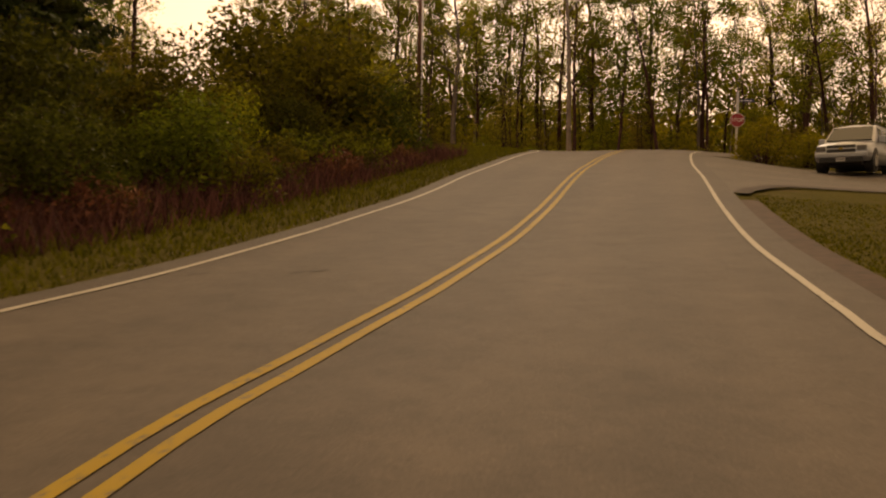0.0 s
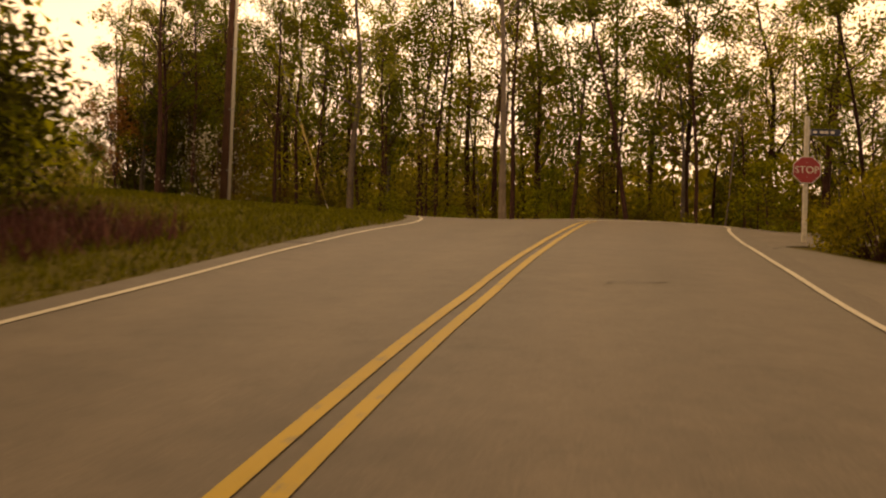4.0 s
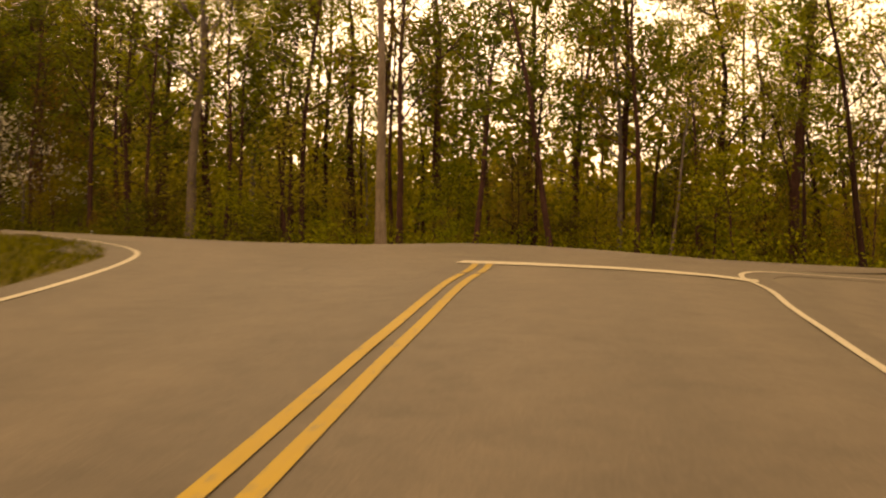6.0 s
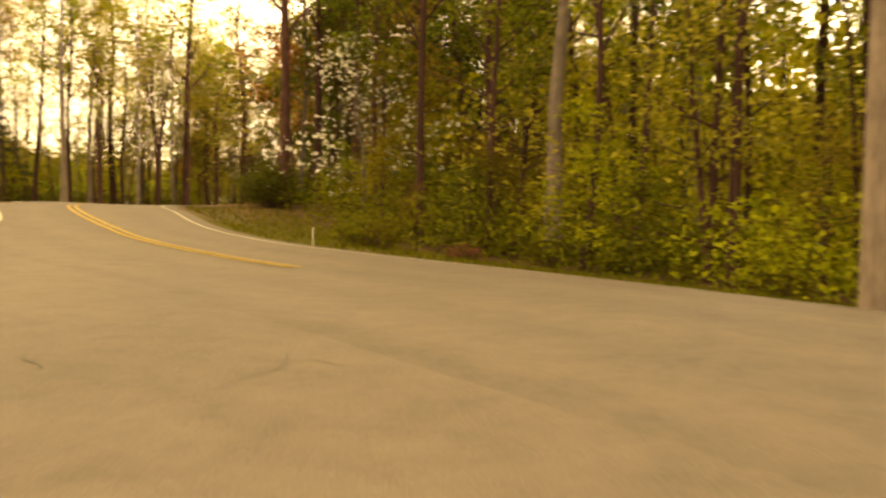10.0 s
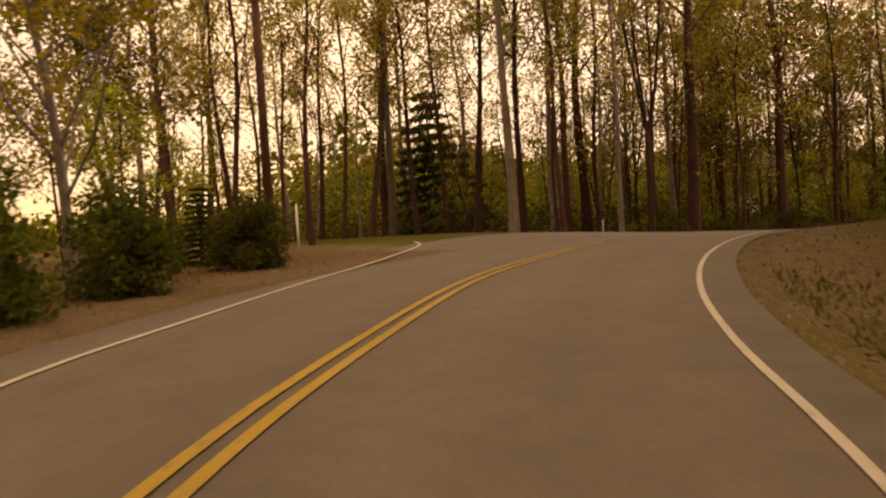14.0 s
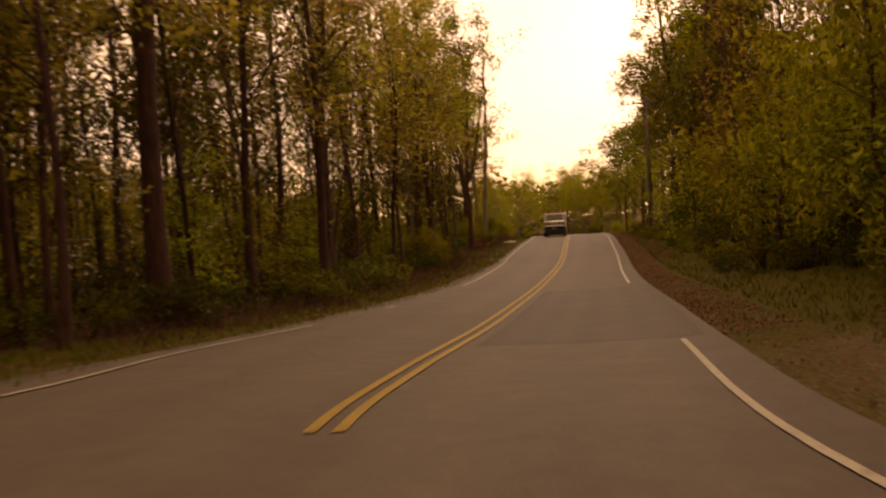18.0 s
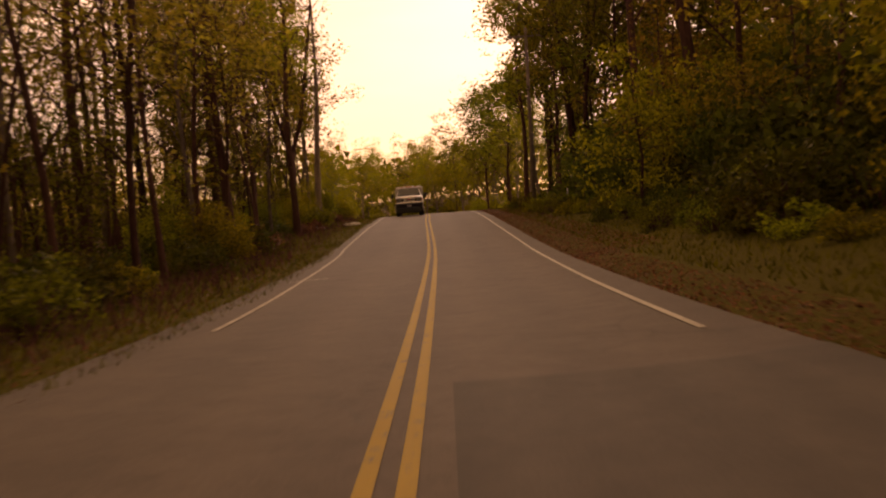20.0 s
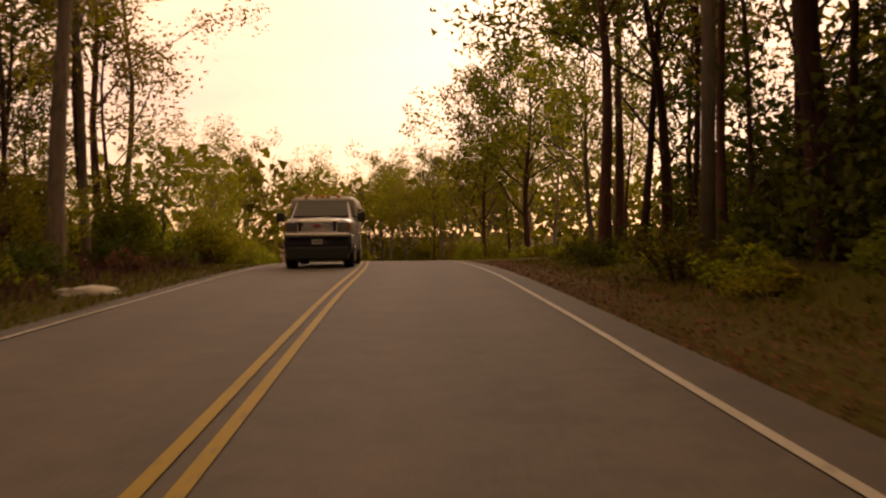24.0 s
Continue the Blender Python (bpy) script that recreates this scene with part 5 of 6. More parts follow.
def utility_pole(x, y, tall, r, lean=0.0, can=False, conduit=False, wood=None):
    wood = wood or POLE_WOOD
    t = thing("utility_pole", pose(x, y, ground_z(x, y), 0, lean, 0), ("weathered grey" if wood is POLE_GREY else "dark brown") + " wooden utility pole" + (" with a grey transformer" if can else " at the roadside"), "utility pole", "utility poles")
    b = bmnew()
    cyl(b, (0, 0, -0.6), (0, 0, tall), r, r * 0.68, 16)
    part("pole", b, wood, t, smooth=True)
    b = bmnew()
    box(b, -1.1, 1.1, r * 0.6, r * 0.6 + 0.1, tall - 0.55, tall - 0.43, 0.01)
    arm = part("crossarm", b, wood, t)
    for u in (-1.0, -0.4, 0.4, 1.0):
        b = bmnew()
        cyl(b, (u, r * 0.6 + 0.05, tall - 0.43), (u, r * 0.6 + 0.05, tall - 0.28), 0.04, 0.025, 8)
        part("insulator", b, CAN_GREY, arm)
    if can:
        b = bmnew()
        cyl(b, (0.28, -0.12, 8.15), (0.28, -0.12, 9.0), 0.21, sides=20)
        c = part("transformer", b, CAN_GREY, t, "grey round transformer can", True)
        b = bmnew()
        cyl(b, (0.28, -0.12, 9.0), (0.28, -0.12, 9.07), 0.22, 0.16, 20)
        part("lid", b, CAN_GREY, c)
        for u in (0.22, 0.36):
            b = bmnew()
            cyl(b, (u, -0.12, 9.05), (u, -0.12, 9.23), 0.03, 0.02, 8)
            part("bushing", b, CAN_GREY, c)
        b = bmnew()
        box(b, 0.05, 0.2, -0.16, -0.06, 8.35, 8.85)
        part("bracket", b, STEEL, t)
    if conduit:
        b = bmnew()
        cyl(b, (r * 1.05, -r * 0.55, -0.2), (r * 0.8, -r * 0.45, tall * 0.8), 0.05, sides=10)
        part("conduit", b, CONDUIT, t, "pale grey plastic conduit", True)
        for z in (1.0, 3.0, 5.0, 7.0):
            b = bmnew()
            box(b, r * 0.3, r * 1.4, -r * 0.9, -r * 0.2, z, z + 0.04)
            part("strap", b, STEEL, t)
    return t


utility_pole(-1.4, 48.8, 11.5, 0.16, 0.8, conduit=True)
utility_pole(-35.4, 80.4, 12.0, 0.16, 0.5, can=True)
utility_pole(-30.7, 163.6, 11.0, 0.14, 0.6, wood=POLE_GREY)


def guy_wire():
    foot, head = Vector((2.25, 45.7, ground_z(2.25, 45.7))), Vector((-1.3, 48.75, ground_z(-1.4, 48.8) + 9.4))
    t = thing("guy_wire", Matrix.Translation(foot), "steel guy wire with a yellow plastic guard, anchored in the bank", "guy wire")
    way = (head - foot).normalized()
    b = bmnew()
    cyl(b, way * -0.1, head - foot, 0.005, sides=6)
    part("wire", b, STEEL, t)
    b = bmnew()
    cyl(b, way * 0.35, way * 2.95, 0.018, sides=10)
    part("guard", b, GUARD, t, "bright yellow guard tube", True)
    b = bmnew()
    cyl(b, way * -0.25, way * 0.2, 0.014, sides=6)
    part("anchor_rod", b, STEEL, t)
    return t


guy_wire()


def marker_post(x, y, tall, r, label, lean=0.0, top=None):
    t = thing("marker_post", pose(x, y, ground_z(x, y), lean, lean * 0.6, 0), label, "marker post", "marker posts")
    b = bmnew()
    cyl(b, (0, 0, -0.2), (0, 0, tall), r, sides=10)
    part("post", b, PLASTIC_WHITE, t, smooth=True)
    b = bmnew()
    cyl(b, (0, 0, tall), (0, 0, tall + 0.03), r * 1.15, r * 0.8, 10)
    part("cap", b, top or PLASTIC_WHITE, t)
    b = bmnew()
    box(b, -r * 0.8, r * 0.8, -r * 1.12, -r * 0.9, tall * 0.8, tall * 0.9)
    part("reflector", b, CAN_GREY, t)
    return t


marker_post(-1.7, 70.1, 0.42, 0.012, "thin white plastic marker post in the grass", 3)
marker_post(-34.65, 93.75, 0.5, 0.017, "leaning white plastic marker post with a blue cap", -5, SIGN_BLUE)
marker_post(-36.0, 81.55, 1.5, 0.04, "tall white post near the utility pole", 0)
marker_post(-28.9, 158.5, 0.95, 0.03, "thin white marker post in the grass bank", 2)


PEDESTAL = plain("weathered_grey_paint", (0.15, 0.14, 0.125), 0.7, var=0.25)


def grey_box(x, y):
    t = thing("utility_pedestal", pose(x, y, ground_z(x, y), 0, 0, 30), "grey utility pedestal beside the pole", "utility box")
    b = bmnew()
    box(b, -0.12, 0.12, -0.12, 0.12, -0.1, 0.8, 0.02)
    part("body", b, PEDESTAL, t)
    b = bmnew()
    box(b, -0.14, 0.14, -0.14, 0.14, 0.8, 0.88, 0.02)
    part("cap", b, PEDESTAL, t)


grey_box(-36.7, 80.9)



def rock(x, y, sx, sy, sz, seed, label, z=0.0, material=None):
    r = np.random.default_rng(seed)
    b = bmnew()
    bmesh.ops.create_icosphere(b, subdivisions=3, radius=1.0)
    for v in b.verts:
        k = 1 + 0.28 * noise.noise(v.co * 1.4 + Vector((seed, 0, 0))) + 0.1 * noise.noise(v.co * 4 + Vector((0, seed, 0)))
        v.co = Vector((v.co.x * sx * k, v.co.y * sy * k, v.co.z * sz * k))
    ob = part("rock", b, material or STONE)
    ob.matrix_world = pose(x, y, ground_z(x, y) + sz * 0.25 + z, 0, 0, float(r.uniform(0, 360)))
    return tagged(ob, label, "rock")


rock(-42.2, 163.7, 0.6, 0.4, 0.13, 3, "pale flat stone lying at the road edge")
rock(-43.6, 161.2, 0.35, 0.3, 0.16, 5, "small pale stone in the verge")


# ---------------------------------------------------------------- vehicles
def hull(b, sections):
    """A closed shell through half outlines (x, z) at stations y, mirrored to the other side."""
    rings = []
    for y, prof in sections:
        pts = [(x, z) for x, z in prof] + [(-x, z) for x, z in reversed(prof) if x > 1e-6]
        rings.append([b.verts.new((x, y, z)) for x, z in pts])
    for p, q in zip(rings[:-1], rings[1:]):
        n = len(p)
        for k in range(n):
            b.faces.new((p[k], p[(k + 1) % n], q[(k + 1) % n], q[k]))
    b.faces.new(rings[0])
    b.faces.new(list(reversed(rings[-1])))
    bmesh.ops.recalc_face_normals(b, faces=b.faces)
    return b


def slab(b, pts, thick):
    """A plate with the given outline, thickened along its normal."""
    f = b.faces.new([b.verts.new(q) for q in pts])
    f.normal_update()
    n = f.normal.copy()
    r = bmesh.ops.extrude_face_region(b, geom=[f])
    for v in r["geom"]:
        if isinstance(v, bmesh.types.BMVert):
            v.co += n * thick
    bmesh.ops.recalc_face_normals(b, faces=b.faces)
    return b


def wheel(t, x, y, r, w):
    s = 1 if x > 0 else -1
    b = bmnew()
    cyl(b, (x - s * w, y, r), (x, y, r), r, r * 0.97, 28)
    bmesh.ops.bevel(b, geom=[e for e in b.edges if e.is_manifold and abs(e.calc_face_angle(0)) > 1.0], offset=0.03, segments=2, affect="EDGES")
    tyre = part("wheel", b, RUBBER, t, "black tyre", True)
    b = bmnew()
    cyl(b, (x - s * 0.02, y, r), (x + s * 0.012, y, r), r * 0.62, r * 0.56, 24)
    part("rim", b, STEEL, tyre)
    b = bmnew()
    for k in range(6):
        a = k * math.pi / 3
        c, d = math.cos(a), math.sin(a)
        cyl(b, (x + s * 0.016, y + c * r * 0.1, r + d * r * 0.1), (x + s * 0.016, y + c * r * 0.52, r + d * r * 0.52), 0.035, 0.028, 6)
    part("spokes", b, STEEL, tyre)


def plate(t, y, z, s):
    b = bmnew()
    box(b, -0.155, 0.155, y - 0.006, y + 0.006, z - 0.075, z + 0.075, 0.004)
    p = part("number_plate", b, PLATE, t, "plain white number plate")
    b = bmnew()
    for u in (-0.1, -0.03, 0.05):
        box(b, u, u + 0.045, y + s * 0.006, y + s * 0.009, z - 0.03, z + 0.03)
    part("plate_bars", b, BAR, p)


def suv(x, y, turn):
    t = thing("parked_suv", pose(x, y, ground_z(x, y) + 0.04, 0, 0, turn), "silver full-size SUV parked on the driveway", "car")
    w = 1.0
    b = bmnew()
    hull(b, [(-2.55, [(0, 0.45), (0.86, 0.45), (0.93, 0.7), (0.92, 1.05), (0, 1.1)]),
             (-2.35, [(0, 0.38), (0.95, 0.38), (1.0, 0.7), (0.97, 1.12), (0, 1.16)]),
             (0.9, [(0, 0.36), (0.96, 0.36), (w, 0.7), (0.97, 1.12), (0, 1.16)]),
             (1.2, [(0, 0.36), (0.96, 0.36), (w, 0.7), (0.95, 1.1), (0, 1.17)]),
             (2.2, [(0, 0.38), (0.95, 0.38), (0.99, 0.7), (0.88, 1.02), (0, 1.1)]),
             (2.42, [(0, 0.4), (0.88, 0.4), (0.93, 0.7), (0.84, 0.96), (0, 1.02)]),
             (2.5, [(0, 0.45), (0.8, 0.45), (0.86, 0.7), (0.8, 0.9), (0, 0.96)])])
    bmesh.ops.bevel(b, geom=[e for e in b.edges if e.is_manifold and e.calc_face_angle(0) > 0.6], offset=0.04, segments=2, affect="EDGES")
    part("body", b, PAINT_SILVER, t, "silver painted body", True)
    b = bmnew()
    hull(b, [(-2.5, [(0, 1.1), (0.9, 1.1), (0.84, 1.5), (0.76, 1.8), (0, 1.84)]),
             (-1.9, [(0, 1.12), (0.95, 1.12), (0.86, 1.55), (0.78, 1.86), (0, 1.91)]),
             (0.25, [(0, 1.12), (0.95, 1.12), (0.86, 1.55), (0.78, 1.84), (0, 1.9)]),
             (0.5, [(0, 1.12), (0.95, 1.12), (0.86, 1.5), (0.76, 1.76), (0, 1.83)]),
             (1.3, [(0, 1.12), (0.93, 1.1), (0.92, 1.12), (0.9, 1.14), (0, 1.17)])])
    part("cabin", b, PAINT_SILVER, t, smooth=False)
    b = bmnew()
    slab(b, [(-0.8, 1.26, 1.2), (0.8, 1.26, 1.2), (0.7, 0.53, 1.76), (-0.7, 0.53, 1.76)][::-1], 0.05)
    part("windscreen", b, GLASS, t, "dark reflecting windscreen")
    for s in (-1, 1):
        for y0, y1 in ((-2.25, -1.35), (-1.25, -0.35), (-0.25, 0.72)):
            b = bmnew()
            q = [(s * 0.955, y0, 1.18), (s * 0.955, y1, 1.18), (s * 0.815, min(y1, 0.42), 1.72), (s * 0.815, y0 + 0.04, 1.72)]
            slab(b, q if s > 0 else q[::-1], 0.006)
            part("side_window", b, GLASS, t)
        b = bmnew()
        box(b, s * 0.98 - 0.02, s * 0.98 + 0.02 + s * 0.18, 0.72, 0.86, 1.16, 1.36, 0.03)
        part("mirror", b, PAINT_SILVER, t)
        for y0 in (-1.2, -0.2):
            b = bmnew()
            box(b, s * 1.0 - 0.015, s * 1.0 + 0.015, y0 + 0.05, y0 + 0.25, 0.98, 1.02, 0.006)
            part("door_handle", b, CHROME, t)
        b = bmnew()
        box(b, min(s * 0.53, s * 0.87), max(s * 0.53, s * 0.87), 2.3, 2.515, 0.73, 0.93, 0.03)
        part("headlight", b, LAMP, t, "clear headlight")
        b = bmnew()
        cyl(b, (s * 0.68, 2.5, 0.5), (s * 0.68, 2.53, 0.5), 0.06, sides=14)
        part("fog_light", b, LAMP, t)
        b = bmnew()
        cyl(b, (s * 0.62, -1.9, 1.95), (s * 0.62, 0.1, 1.95), 0.02, sides=8)
        part("roof_rail", b, BLACK, t)
        for yy in (-1.55, 1.55):
            b = bmnew()
            cyl(b, (s * 0.7, yy, 0.42), (s * 1.005, yy, 0.42), 0.46, sides=24)
            part("wheel_arch", b, BLACK, t)
            wheel(t, s * 1.02, yy, 0.39, 0.26)
    b = bmnew()
    box(b, -0.5, 0.5, 2.47, 2.52, 0.68, 0.96, 0.02)
    grille = part("grille", b, BLACK, t, "black grille")
    b = bmnew()
    box(b, -0.52, 0.52, 2.5, 2.535, 0.8, 0.85, 0.01)
    part("grille_bar", b, PAINT_SILVER, grille)
    b = bmnew()
    box(b, -0.07, 0.07, 2.53, 2.545, 0.79, 0.86, 0.01)
    part("badge", b, GUARD, grille)
    b = bmnew()
    box(b, -0.9, 0.9, 2.36, 2.58, 0.5, 0.68, 0.04)
    part("bumper", b, PAINT_SILVER, t)
    b = bmnew()
    box(b, -0.7, 0.7, -2.3, 2.2, 0.22, 0.42, 0.04)
    part("underbody", b, BLACK, t)
    b = bmnew()
    box(b, -0.75, 0.75, 2.38, 2.55, 0.3, 0.5, 0.03)
    part("air_dam", b, BLACK, t)
    plate(t, 2.56, 0.42, 1)
    return t


suv(16.3, 33.4, 142)


def van(x, y, turn):
    t = thing("oncoming_van", pose(x, y, ground_z(x, y) + 0.05, 0, 0, turn), "white-topped van with silver hood, lower body coloured dark for its shadow", "van")
    b = bmnew()
    hull(b, [(-5.2, [(0, 0.4), (0.96, 0.4), (1.0, 0.6), (1.0, 0.98), (0, 0.98)]),
             (-0.3, [(0, 0.4), (0.96, 0.4), (1.0, 0.6), (1.0, 0.98), (0, 0.98)]),
             (0.0, [(0, 0.42), (0.9, 0.42), (0.94, 0.6), (0.94, 0.98), (0, 0.98)])])
    bmesh.ops.bevel(b, geom=[e for e in b.edges if e.is_manifold and e.calc_face_angle(0) > 0.6], offset=0.03, segments=2, affect="EDGES")
    # the dark colour stands in for the shadow on the van's lower half
    part("lower_body", b, PAINT_SHADED, t, "lower body, coloured dark for its shadow", True)
    b = bmnew()
    hull(b, [(-2.3, [(0, 0.985), (1.0, 0.985), (1.0, 1.3), (0.97, 1.42), (0, 1.44)]),
             (-1.1, [(0, 0.985), (1.0, 0.985), (1.0, 1.3), (0.95, 1.44), (0, 1.5)]),
             (-0.2, [(0, 0.985), (0.97, 0.985), (0.97, 1.25), (0.88, 1.4), (0, 1.45)]),
             (-0.02, [(0, 0.985), (0.93, 0.985), (0.93, 1.22), (0.82, 1.36), (0, 1.4)])])
    bmesh.ops.bevel(b, geom=[e for e in b.edges if e.is_manifold and e.calc_face_angle(0) > 0.6], offset=0.03, segments=2, affect="EDGES")
    part("hood", b, PAINT_SILVER, t, "silver hood and fenders", True)
    b = bmnew()
    hull(b, [(-2.3, [(0, 1.42), (0.97, 1.42), (0.9, 1.75), (0.84, 2.02), (0, 2.06)]),
             (-1.75, [(0, 1.42), (0.97, 1.42), (0.88, 1.75), (0.8, 1.99), (0, 2.03)]),
             (-1.1, [(0, 1.42), (0.95, 1.42), (0.93, 1.44), (0.9, 1.46), (0, 1.49)])])
    part("cab", b, PAINT_SILVER, t)
    b = bmnew()
    hull(b, [(-5.2, [(0, 0.985), (1.0, 0.985), (1.03, 1.9), (0.95, 2.16), (0, 2.2)]),
             (-2.3, [(0, 0.985), (1.0, 0.985), (1.03, 1.9), (0.95, 2.16), (0, 2.2)]),
             (-1.72, [(0, 2.0), (0.9, 2.0), (0.96, 2.04), (0.9, 2.13), (0, 2.17)])])
    bmesh.ops.bevel(b, geom=[e for e in b.edges if e.is_manifold and e.calc_face_angle(0) > 0.7], offset=0.05, segments=2, affect="EDGES")
    part("roof_box", b, PAINT_WHITE, t, "tall white roof body", True)
    b = bmnew()
    slab(b, [(-0.84, -1.13, 1.5), (0.84, -1.13, 1.5), (0.75, -1.72, 1.98), (-0.75, -1.72, 1.98)][::-1], 0.05)
    part("windscreen", b, GLASS, t, "wide reflecting windscreen")
    b = bmnew()
    box(b, -0.95, 0.95, -0.12, 0.14, 0.9, 1.02, 0.04)
    part("bumper", b, CHROME, t, "dull chrome bumper")
    b = bmnew()
    box(b, -0.72, 0.72, -5.0, -0.25, 0.2, 0.45, 0.04)
    part("underbody", b, BLACK, t)
    b = bmnew()
    box(b, -0.9, 0.9, -0.3, 0.07, 0.24, 0.62, 0.05)
    part("air_dam", b, BLACK, t, "black air dam")
    b = bmnew()
    box(b, -0.6, 0.6, -0.05, 0.04, 1.03, 1.39, 0.03)
    g = part("grille", b, CHROME, t, "chrome grille")
    b = bmnew()
    box(b, -0.55, 0.55, 0.03, 0.05, 1.07, 1.34, 0.01)
    part("grille_field", b, BLACK, g)
    for z in (1.1, 1.155, 1.21, 1.265, 1.32):
        b = bmnew()
        box(b, -0.45, 0.45, 0.045, 0.065, z - 0.018, z + 0.018, 0.004)
        part("grille_bar", b, CHROME, g)
    b = bmnew()
    box(b, -0.1, 0.1, 0.06, 0.08, 1.18, 1.26, 0.01)
    part("badge", b, SIGN_RED, g)
    plate(t, 0.09, 0.76, 1)
    for s in (-1, 1):
        b = bmnew()
        box(b, min(s * 0.62, s * 0.92), max(s * 0.62, s * 0.92), -0.1, 0.03, 1.06, 1.34, 0.03)
        part("headlight", b, LAMP, t, "large clear headlight")
        b = bmnew()
        box(b, min(s * 0.92, s * 0.97), max(s * 0.92, s * 0.97), -0.25, -0.03, 1.08, 1.3, 0.015)
        part("turn_signal", b, AMBER, t)
        b = bmnew()
        cyl(b, (s * 0.95, -1.2, 1.5), (s * 1.16, -1.15, 1.5), 0.022, sides=8)
        part("mirror_arm", b, BLACK, t)
        b = bmnew()
        box(b, s * 1.22 - 0.12, s * 1.22 + 0.12, -1.2, -1.08, 1.36, 1.64, 0.03)
        part("mirror", b, BLACK, t, "large black towing mirror")
        q = [(s * 0.985, -2.2, 1.48), (s * 0.985, -1.25, 1.48), (s * 0.87, -1.7, 1.92), (s * 0.87, -2.2, 1.92)]
        b = bmnew()
        slab(b, q if s > 0 else q[::-1], 0.006)
        part("door_window", b, GLASS, t)
        for y0, y1 in ((-4.9, -3.8), (-3.6, -2.6)):
            b = bmnew()
            box(b, s * 1.02 - 0.014, s * 1.02 + 0.014, y0, y1, 1.4, 1.85, 0.005)
            part("side_window", b, GLASS, t)
        b = bmnew()
        box(b, s * 1.0 - 0.02, s * 1.0 + 0.02, -2.05, -1.85, 1.2, 1.25, 0.008)
        part("door_handle", b, CHROME, t)
        for yy in (-0.95, -4.2):
            b = bmnew()
            cyl(b, (s * 0.7, yy, 0.45), (s * 1.003, yy, 0.45), 0.47, sides=24)
            part("wheel_arch", b, BLACK, t)
            wheel(t, s * 1.02, yy, 0.4, 0.28)
    for u in (-0.5, -0.17, 0.0, 0.17, 0.5):
        b = bmnew()
        box(b, u - 0.06, u + 0.06, -1.8, -1.7, 2.1, 2.19, 0.015)
        part("clearance_light", b, AMBER, t, "amber roof clearance light")
    for u in (-0.3, 0.25):
        b = bmnew()
        cyl(b, (u, -1.1, 1.51), (u + 0.5, -1.17, 1.56), 0.012, sides=6)
        part("wiper", b, BLACK, t)
    return t


van(-39.75, 172.4, 187)

# ---------------------------------------------------------------- driveways, patches and marks on the asphalt
drive = band("driveway", spline([(5.0, 15.8), (6.9, 19.6), (9.4, 22.2), (16, 24.2), (24, 24.5), (40, 24)]), spline([(10.6, 36.0), (12.0, 36.4), (14.5, 35.6), (20, 35.0), (28, 34.6), (40, 34.5)]), 0.020, ASPHALT, 12, label="asphalt driveway apron beside the hill road")
EDGING = plain("dark_mulch", (0.028, 0.019, 0.015), 0.95, var=0.4, scale=8)
stripe("lawn_edging", spline([(6.4, 18.2), (7.2, 19.6), (9.5, 21.9), (16, 23.9), (24, 24.2), (40, 23.7)]), 0.34, 0.07, EDGING, drive, "dark mulch edging along the lawn")
SOIL = plain("bare_soil", (0.042, 0.025, 0.017), 0.95, var=0.4, scale=5)
stripe("soil_edge", aside(HILL_R, 0.62)[(HILL_R[:, 1] > 1) & (HILL_R[:, 1] < 17.6)], 0.4, 0.014, SOIL, drive, "bare brown soil along the lawn")
lane = MAIN_C[(MAIN_C[:, 1] > 104) & (MAIN_C[:, 1] < 118.5)]
band("asphalt_patch", aside(lane, 0.35), aside(lane, 3.3), 0.0405, PATCH, 5, 0.004, parent=main_road)


TAR = plain("old_tar", (0.026, 0.022, 0.02), 0.8, var=0.3, scale=20)


def mark(name, x, y, length, width, turn, lift, parent, material):
    """A short irregular tar mark laid on the road."""
    r = np.random.default_rng(int(abs(x * 31 + y * 17)))
    n = 14
    a = [(length * (k / (n - 1) - 0.5), width * (0.4 + 0.6 * r.uniform())) for k in range(n)]
    c, s = math.cos(radians(turn)), math.sin(radians(turn))
    v = []
    for u, w in a:
        for q in (-w / 2, w / 2):
            px, py = x + u * c - q * s, y + u * s + q * c
            v.append((px, py, ground_z(px, py) + lift))
    f = [(2 * k, 2 * k + 1, 2 * k + 3, 2 * k + 2) for k in range(n - 1)]
    return link_mesh(name, v, f, material, parent)


for x, y, ln, wd, tn in ((7.0, 29.6, 0.24, 0.035, 4), (6.72, 29.66, 0.1, 0.03, 12), (6.5, 29.58, 0.12, 0.035, 30), (2.8, 34.4, 0.55, 0.08, 10), (3.5, 34.6, 0.3, 0.05, 0), (-1.42, 9.42, 0.16, 0.035, 12), (-1.68, 9.3, 0.12, 0.035, 4), (-2.7, 9.15, 0.16, 0.03, 10)):
    mark("tar_mark", x, y, ln * 1.25, wd * 1.7, tn, 0.042, hill_road, TAR)
for x, y, ln, wd, tn in ((3.2, 47.6, 1.6, 0.1, 150), (2.2, 49.0, 1.0, 0.08, 160)):
    mark("tar_mark", x, y, ln, wd, tn, 0.042, hill_road, TAR)


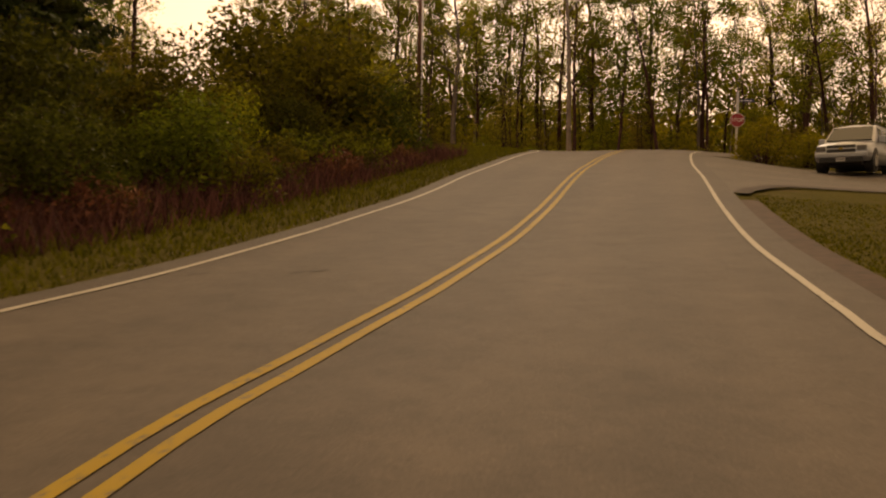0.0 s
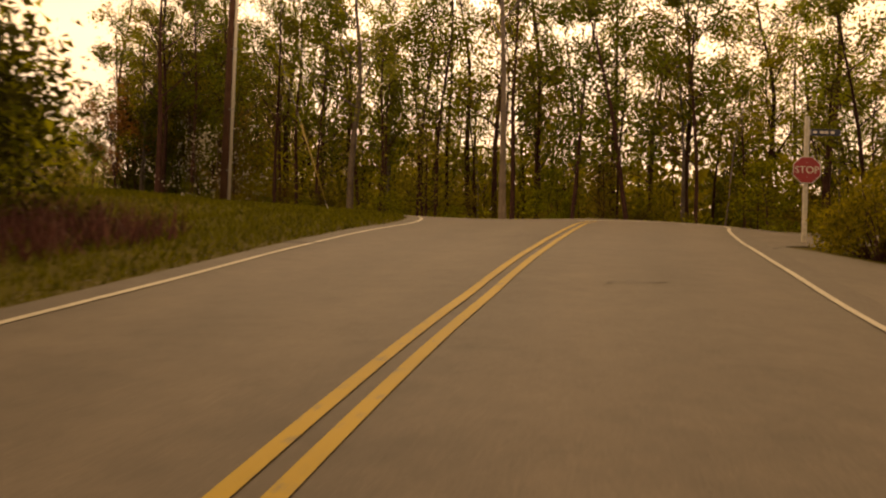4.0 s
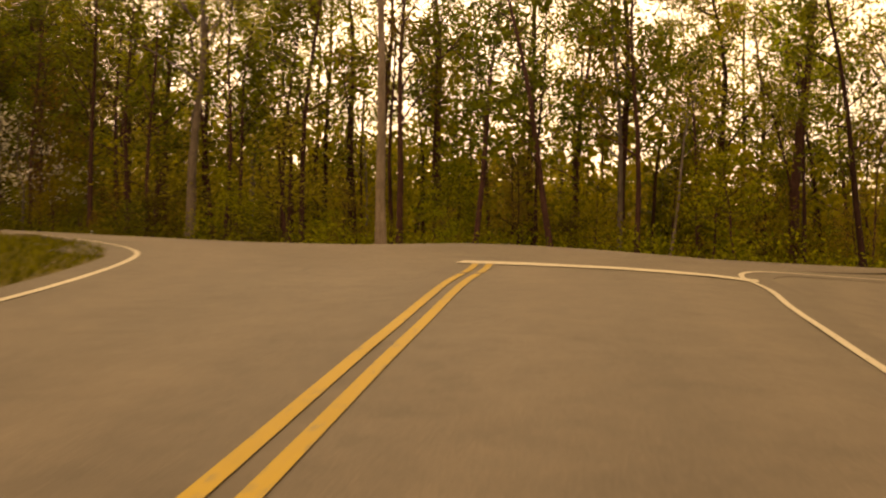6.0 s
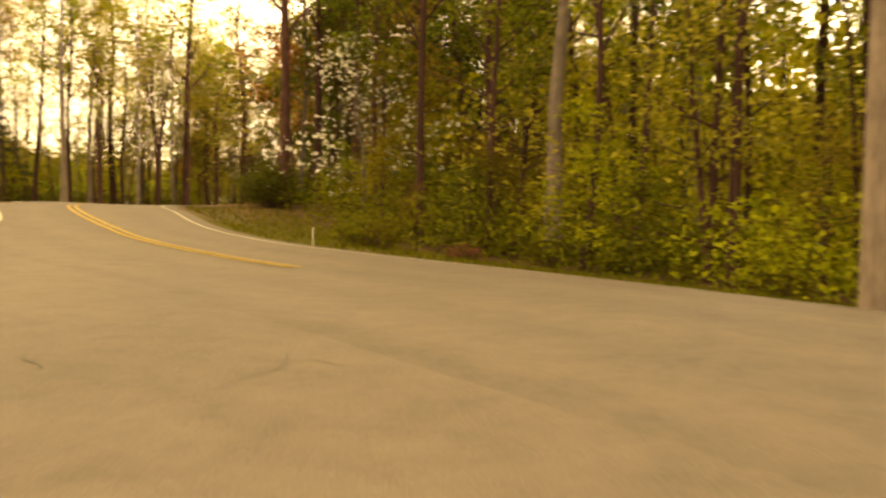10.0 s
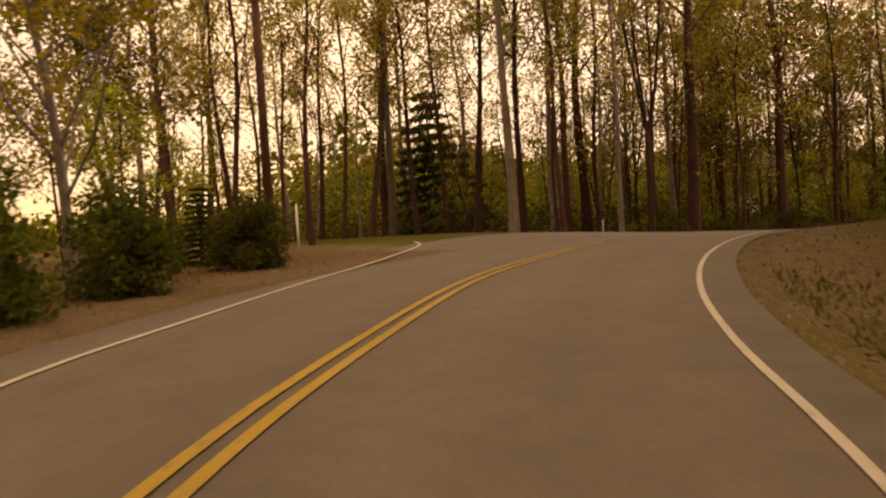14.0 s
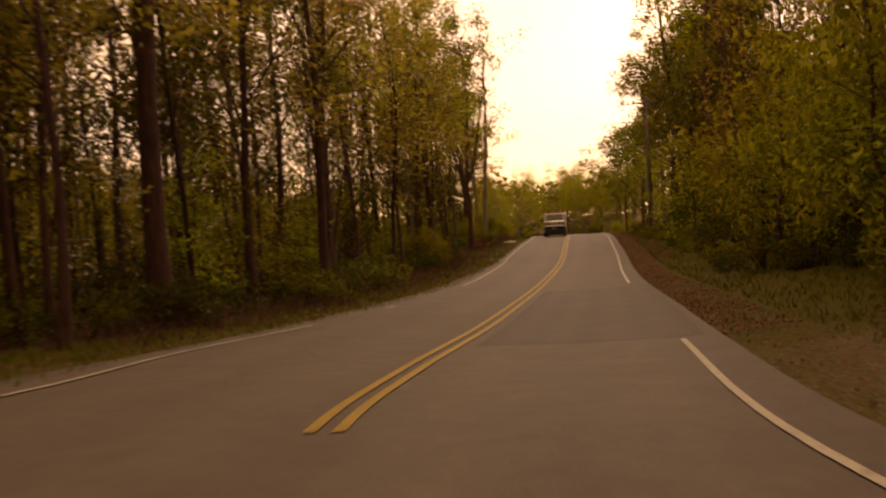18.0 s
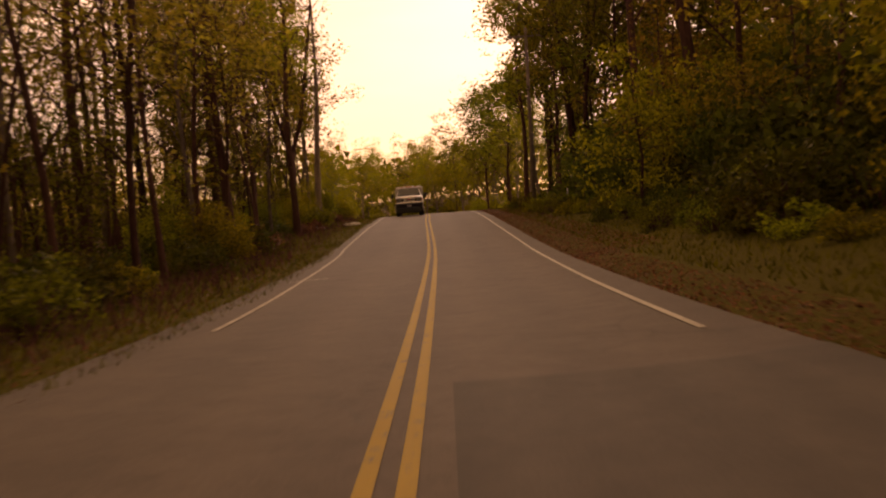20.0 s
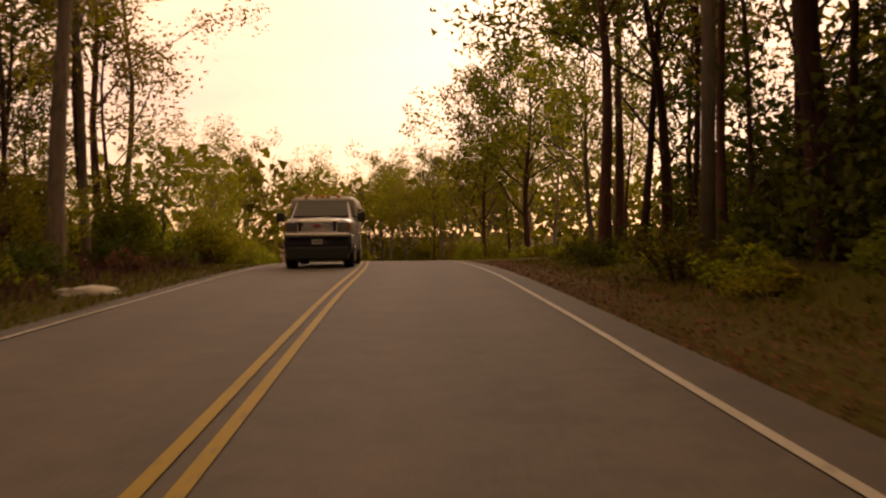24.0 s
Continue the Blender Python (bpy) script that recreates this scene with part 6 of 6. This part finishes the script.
def crack(x, y, turn, length, seed, parent):
    """A thin wandering crack in the asphalt."""
    r = np.random.default_rng(seed)
    n, a, v = int(length / 0.12), radians(turn), []
    for k in range(n):
        a += r.normal() * 0.28
        x, y = x + math.cos(a) * 0.12, y + math.sin(a) * 0.12
        w = 0.003 + 0.006 * r.uniform() * math.sin(math.pi * (k + 0.5) / n)
        for q in (-w, w):
            px, py = x - math.sin(a) * q, y + math.cos(a) * q
            v.append((px, py, ground_z(px, py) + 0.0375))
    link_mesh("crack", v, [(2 * k, 2 * k + 1, 2 * k + 3, 2 * k + 2) for k in range(n - 1)], CONCRETE_DARK, parent)


for k, (x, y, a, ln) in enumerate(((6.5, 58.0, 110, 1.6), (6.0, 58.7, 60, 1.4), (5.2, 57.6, 150, 1.2), (2.6, 64.4, 170, 1.5), (0.6, 22.0, 70, 1.8), (-27.4, 83.8, 130, 1.6), (-31.9, 116, 100, 2.2), (-35.4, 141, 85, 2.0), (-36.6, 150, 95, 1.8))):
    crack(x, y, a, ln, 300 + k, main_road)
mark("worn_mark", -36.1, 130.2, 0.9, 0.16, 25, 0.044, main_road, WHITE_WORN)


# ---------------------------------------------------------------- turf, litter and grit
def scatter_along(c, near, far, count, r, y0=-99, y1=999, x0=-999, x1=999):
    """Random spots beside an edge line, thinning outward."""
    c = cut(np.asarray(c)[:, :2], y0, y1, x0, x1)
    k = r.integers(1, len(c), count)
    t = c[k] - c[k - 1]
    t /= np.linalg.norm(t, axis=1)[:, None] + 1e-9
    o = near + (far - near) * r.uniform(0, 1, count) ** 1.3
    p = c[k] + t * r.uniform(-0.5, 0.5, count)[:, None] + np.stack([t[:, 1], -t[:, 0]], 1) * o[:, None]
    return p


def tufts(name, p, tall, r, material, label):
    """Grass blades at the spots, as one sheet of stuff."""
    n = len(p)
    z = height(p[:, 0], p[:, 1]) - 0.02
    a = r.uniform(0, 6.28, n)
    h = tall * r.uniform(0.4, 1.3, n)
    w = 0.012 + 0.012 * r.uniform(0, 1, n)
    lean = r.normal(size=(n, 2)) * 0.35 * h[:, None]
    base = np.stack([p[:, 0], p[:, 1], z], 1)
    side = np.stack([np.cos(a) * w, np.sin(a) * w, 0 * a], 1)
    top = base + np.stack([lean[:, 0], lean[:, 1], h], 1)
    v = np.stack([base - side, base + side, top], 1).reshape(-1, 3)
    return tagged(link_mesh(name, v, np.arange(3 * n).reshape(-1, 3), material), label, "grass", kind="stuff")


rg = np.random.default_rng(77)
tufts("verge_grass", np.concatenate([
    scatter_along(HILL_L, -3.4, -0.5, 15000, rg, 2, 50), scatter_along(HILL_L, -2.2, -0.45, 7000, rg, 2, 50), scatter_along(HILL_L, -9.0, -3.0, 14000, rg, 30, 50),
    scatter_along(MAIN_N, 0.9, 5.0, 9000, rg, 62, 80, x1=30),
    scatter_along(MAIN_N, 1.6, 4.8, 10000, rg, 100, 178), scatter_along(MAIN_W, -3.6, -0.35, 18000, rg, 98, 178),
    scatter_along(MAIN_S, -6.0, -2.5, 3000, rg, 60, 82)]), 0.13, rg, GRASS, "ragged green verge grass")
tufts("lawn_grass", np.concatenate([scatter_along(HILL_R, 0.85, 7.0, 26000, rg, 2, 18.5), scatter_along(HILL_R, 0.9, 4.0, 8000, rg, 2, 12)]), 0.05, rg, GRASS, "short mown lawn grass")
tufts("dry_grass", np.concatenate([scatter_along(HILL_L, -5.2, -1.8, 14000, rg, 2, 34), scatter_along(MAIN_W, -4.5, -1.5, 3000, rg, 105, 176)]), 0.5, rg, LEAF_STEM, "dry reddish stems along the verge")


def litter(name, p, size, r, material, label):
    n = len(p)
    z = height(p[:, 0], p[:, 1]) + 0.025
    a = r.uniform(0, 6.28, n)
    s = size * r.uniform(0.5, 1.4, n)
    c = np.stack([p[:, 0], p[:, 1], z], 1)
    u = np.stack([np.cos(a) * s, np.sin(a) * s, r.normal(size=n) * s * 0.35], 1)
    w = np.stack([-np.sin(a) * s * 0.6, np.cos(a) * s * 0.6, r.normal(size=n) * s * 0.35], 1)
    v = np.stack([c - u, c + w, c + u, c - w], 1).reshape(-1, 3)
    return tagged(link_mesh(name, v, np.arange(4 * n).reshape(-1, 4), material), label, "leaf litter", kind="stuff")


litter("leaf_litter", np.concatenate([
    scatter_along(MAIN_N, 0.5, 1.5, 8000, rg, 104, 132), scatter_along(MAIN_N, 0.5, 2.6, 22000, rg, 130, 178), scatter_along(MAIN_W, -2.4, -0.35, 11000, rg, 98, 178),
    scatter_along(MAIN_N, 0.8, 3.4, 3000, rg, 72, 104, x1=-6), scatter_along(MAIN_W, -9, -3, 5000, rg, 98, 178)]), 0.022, rg, LEAF_RUST, "fallen brown leaves along the road edge")
GRIT = plain("gravel_grit", (0.16, 0.135, 0.11), 0.9, var=0.45, scale=30)
litter("shoulder_grit", np.concatenate([
    scatter_along(MAIN_N, 0.4, 2.3, 9000, rg, 72, 104, x1=-5), scatter_along(MAIN_S, -2.4, -0.3, 6000, rg, 63, 84),
    scatter_along(HILL_L, -0.8, -0.3, 2500, rg, 2, 50), scatter_along(MAIN_W, -0.8, -0.2, 600, rg, 98, 176)]), 0.014, rg, GRIT, "loose grey grit on the road shoulder")

# The patterns that the copies were taken from are not part of the place.
for ob in TEMPLATES:
    for o in (*ob.children_recursive, ob):
        bpy.data.objects.remove(o)
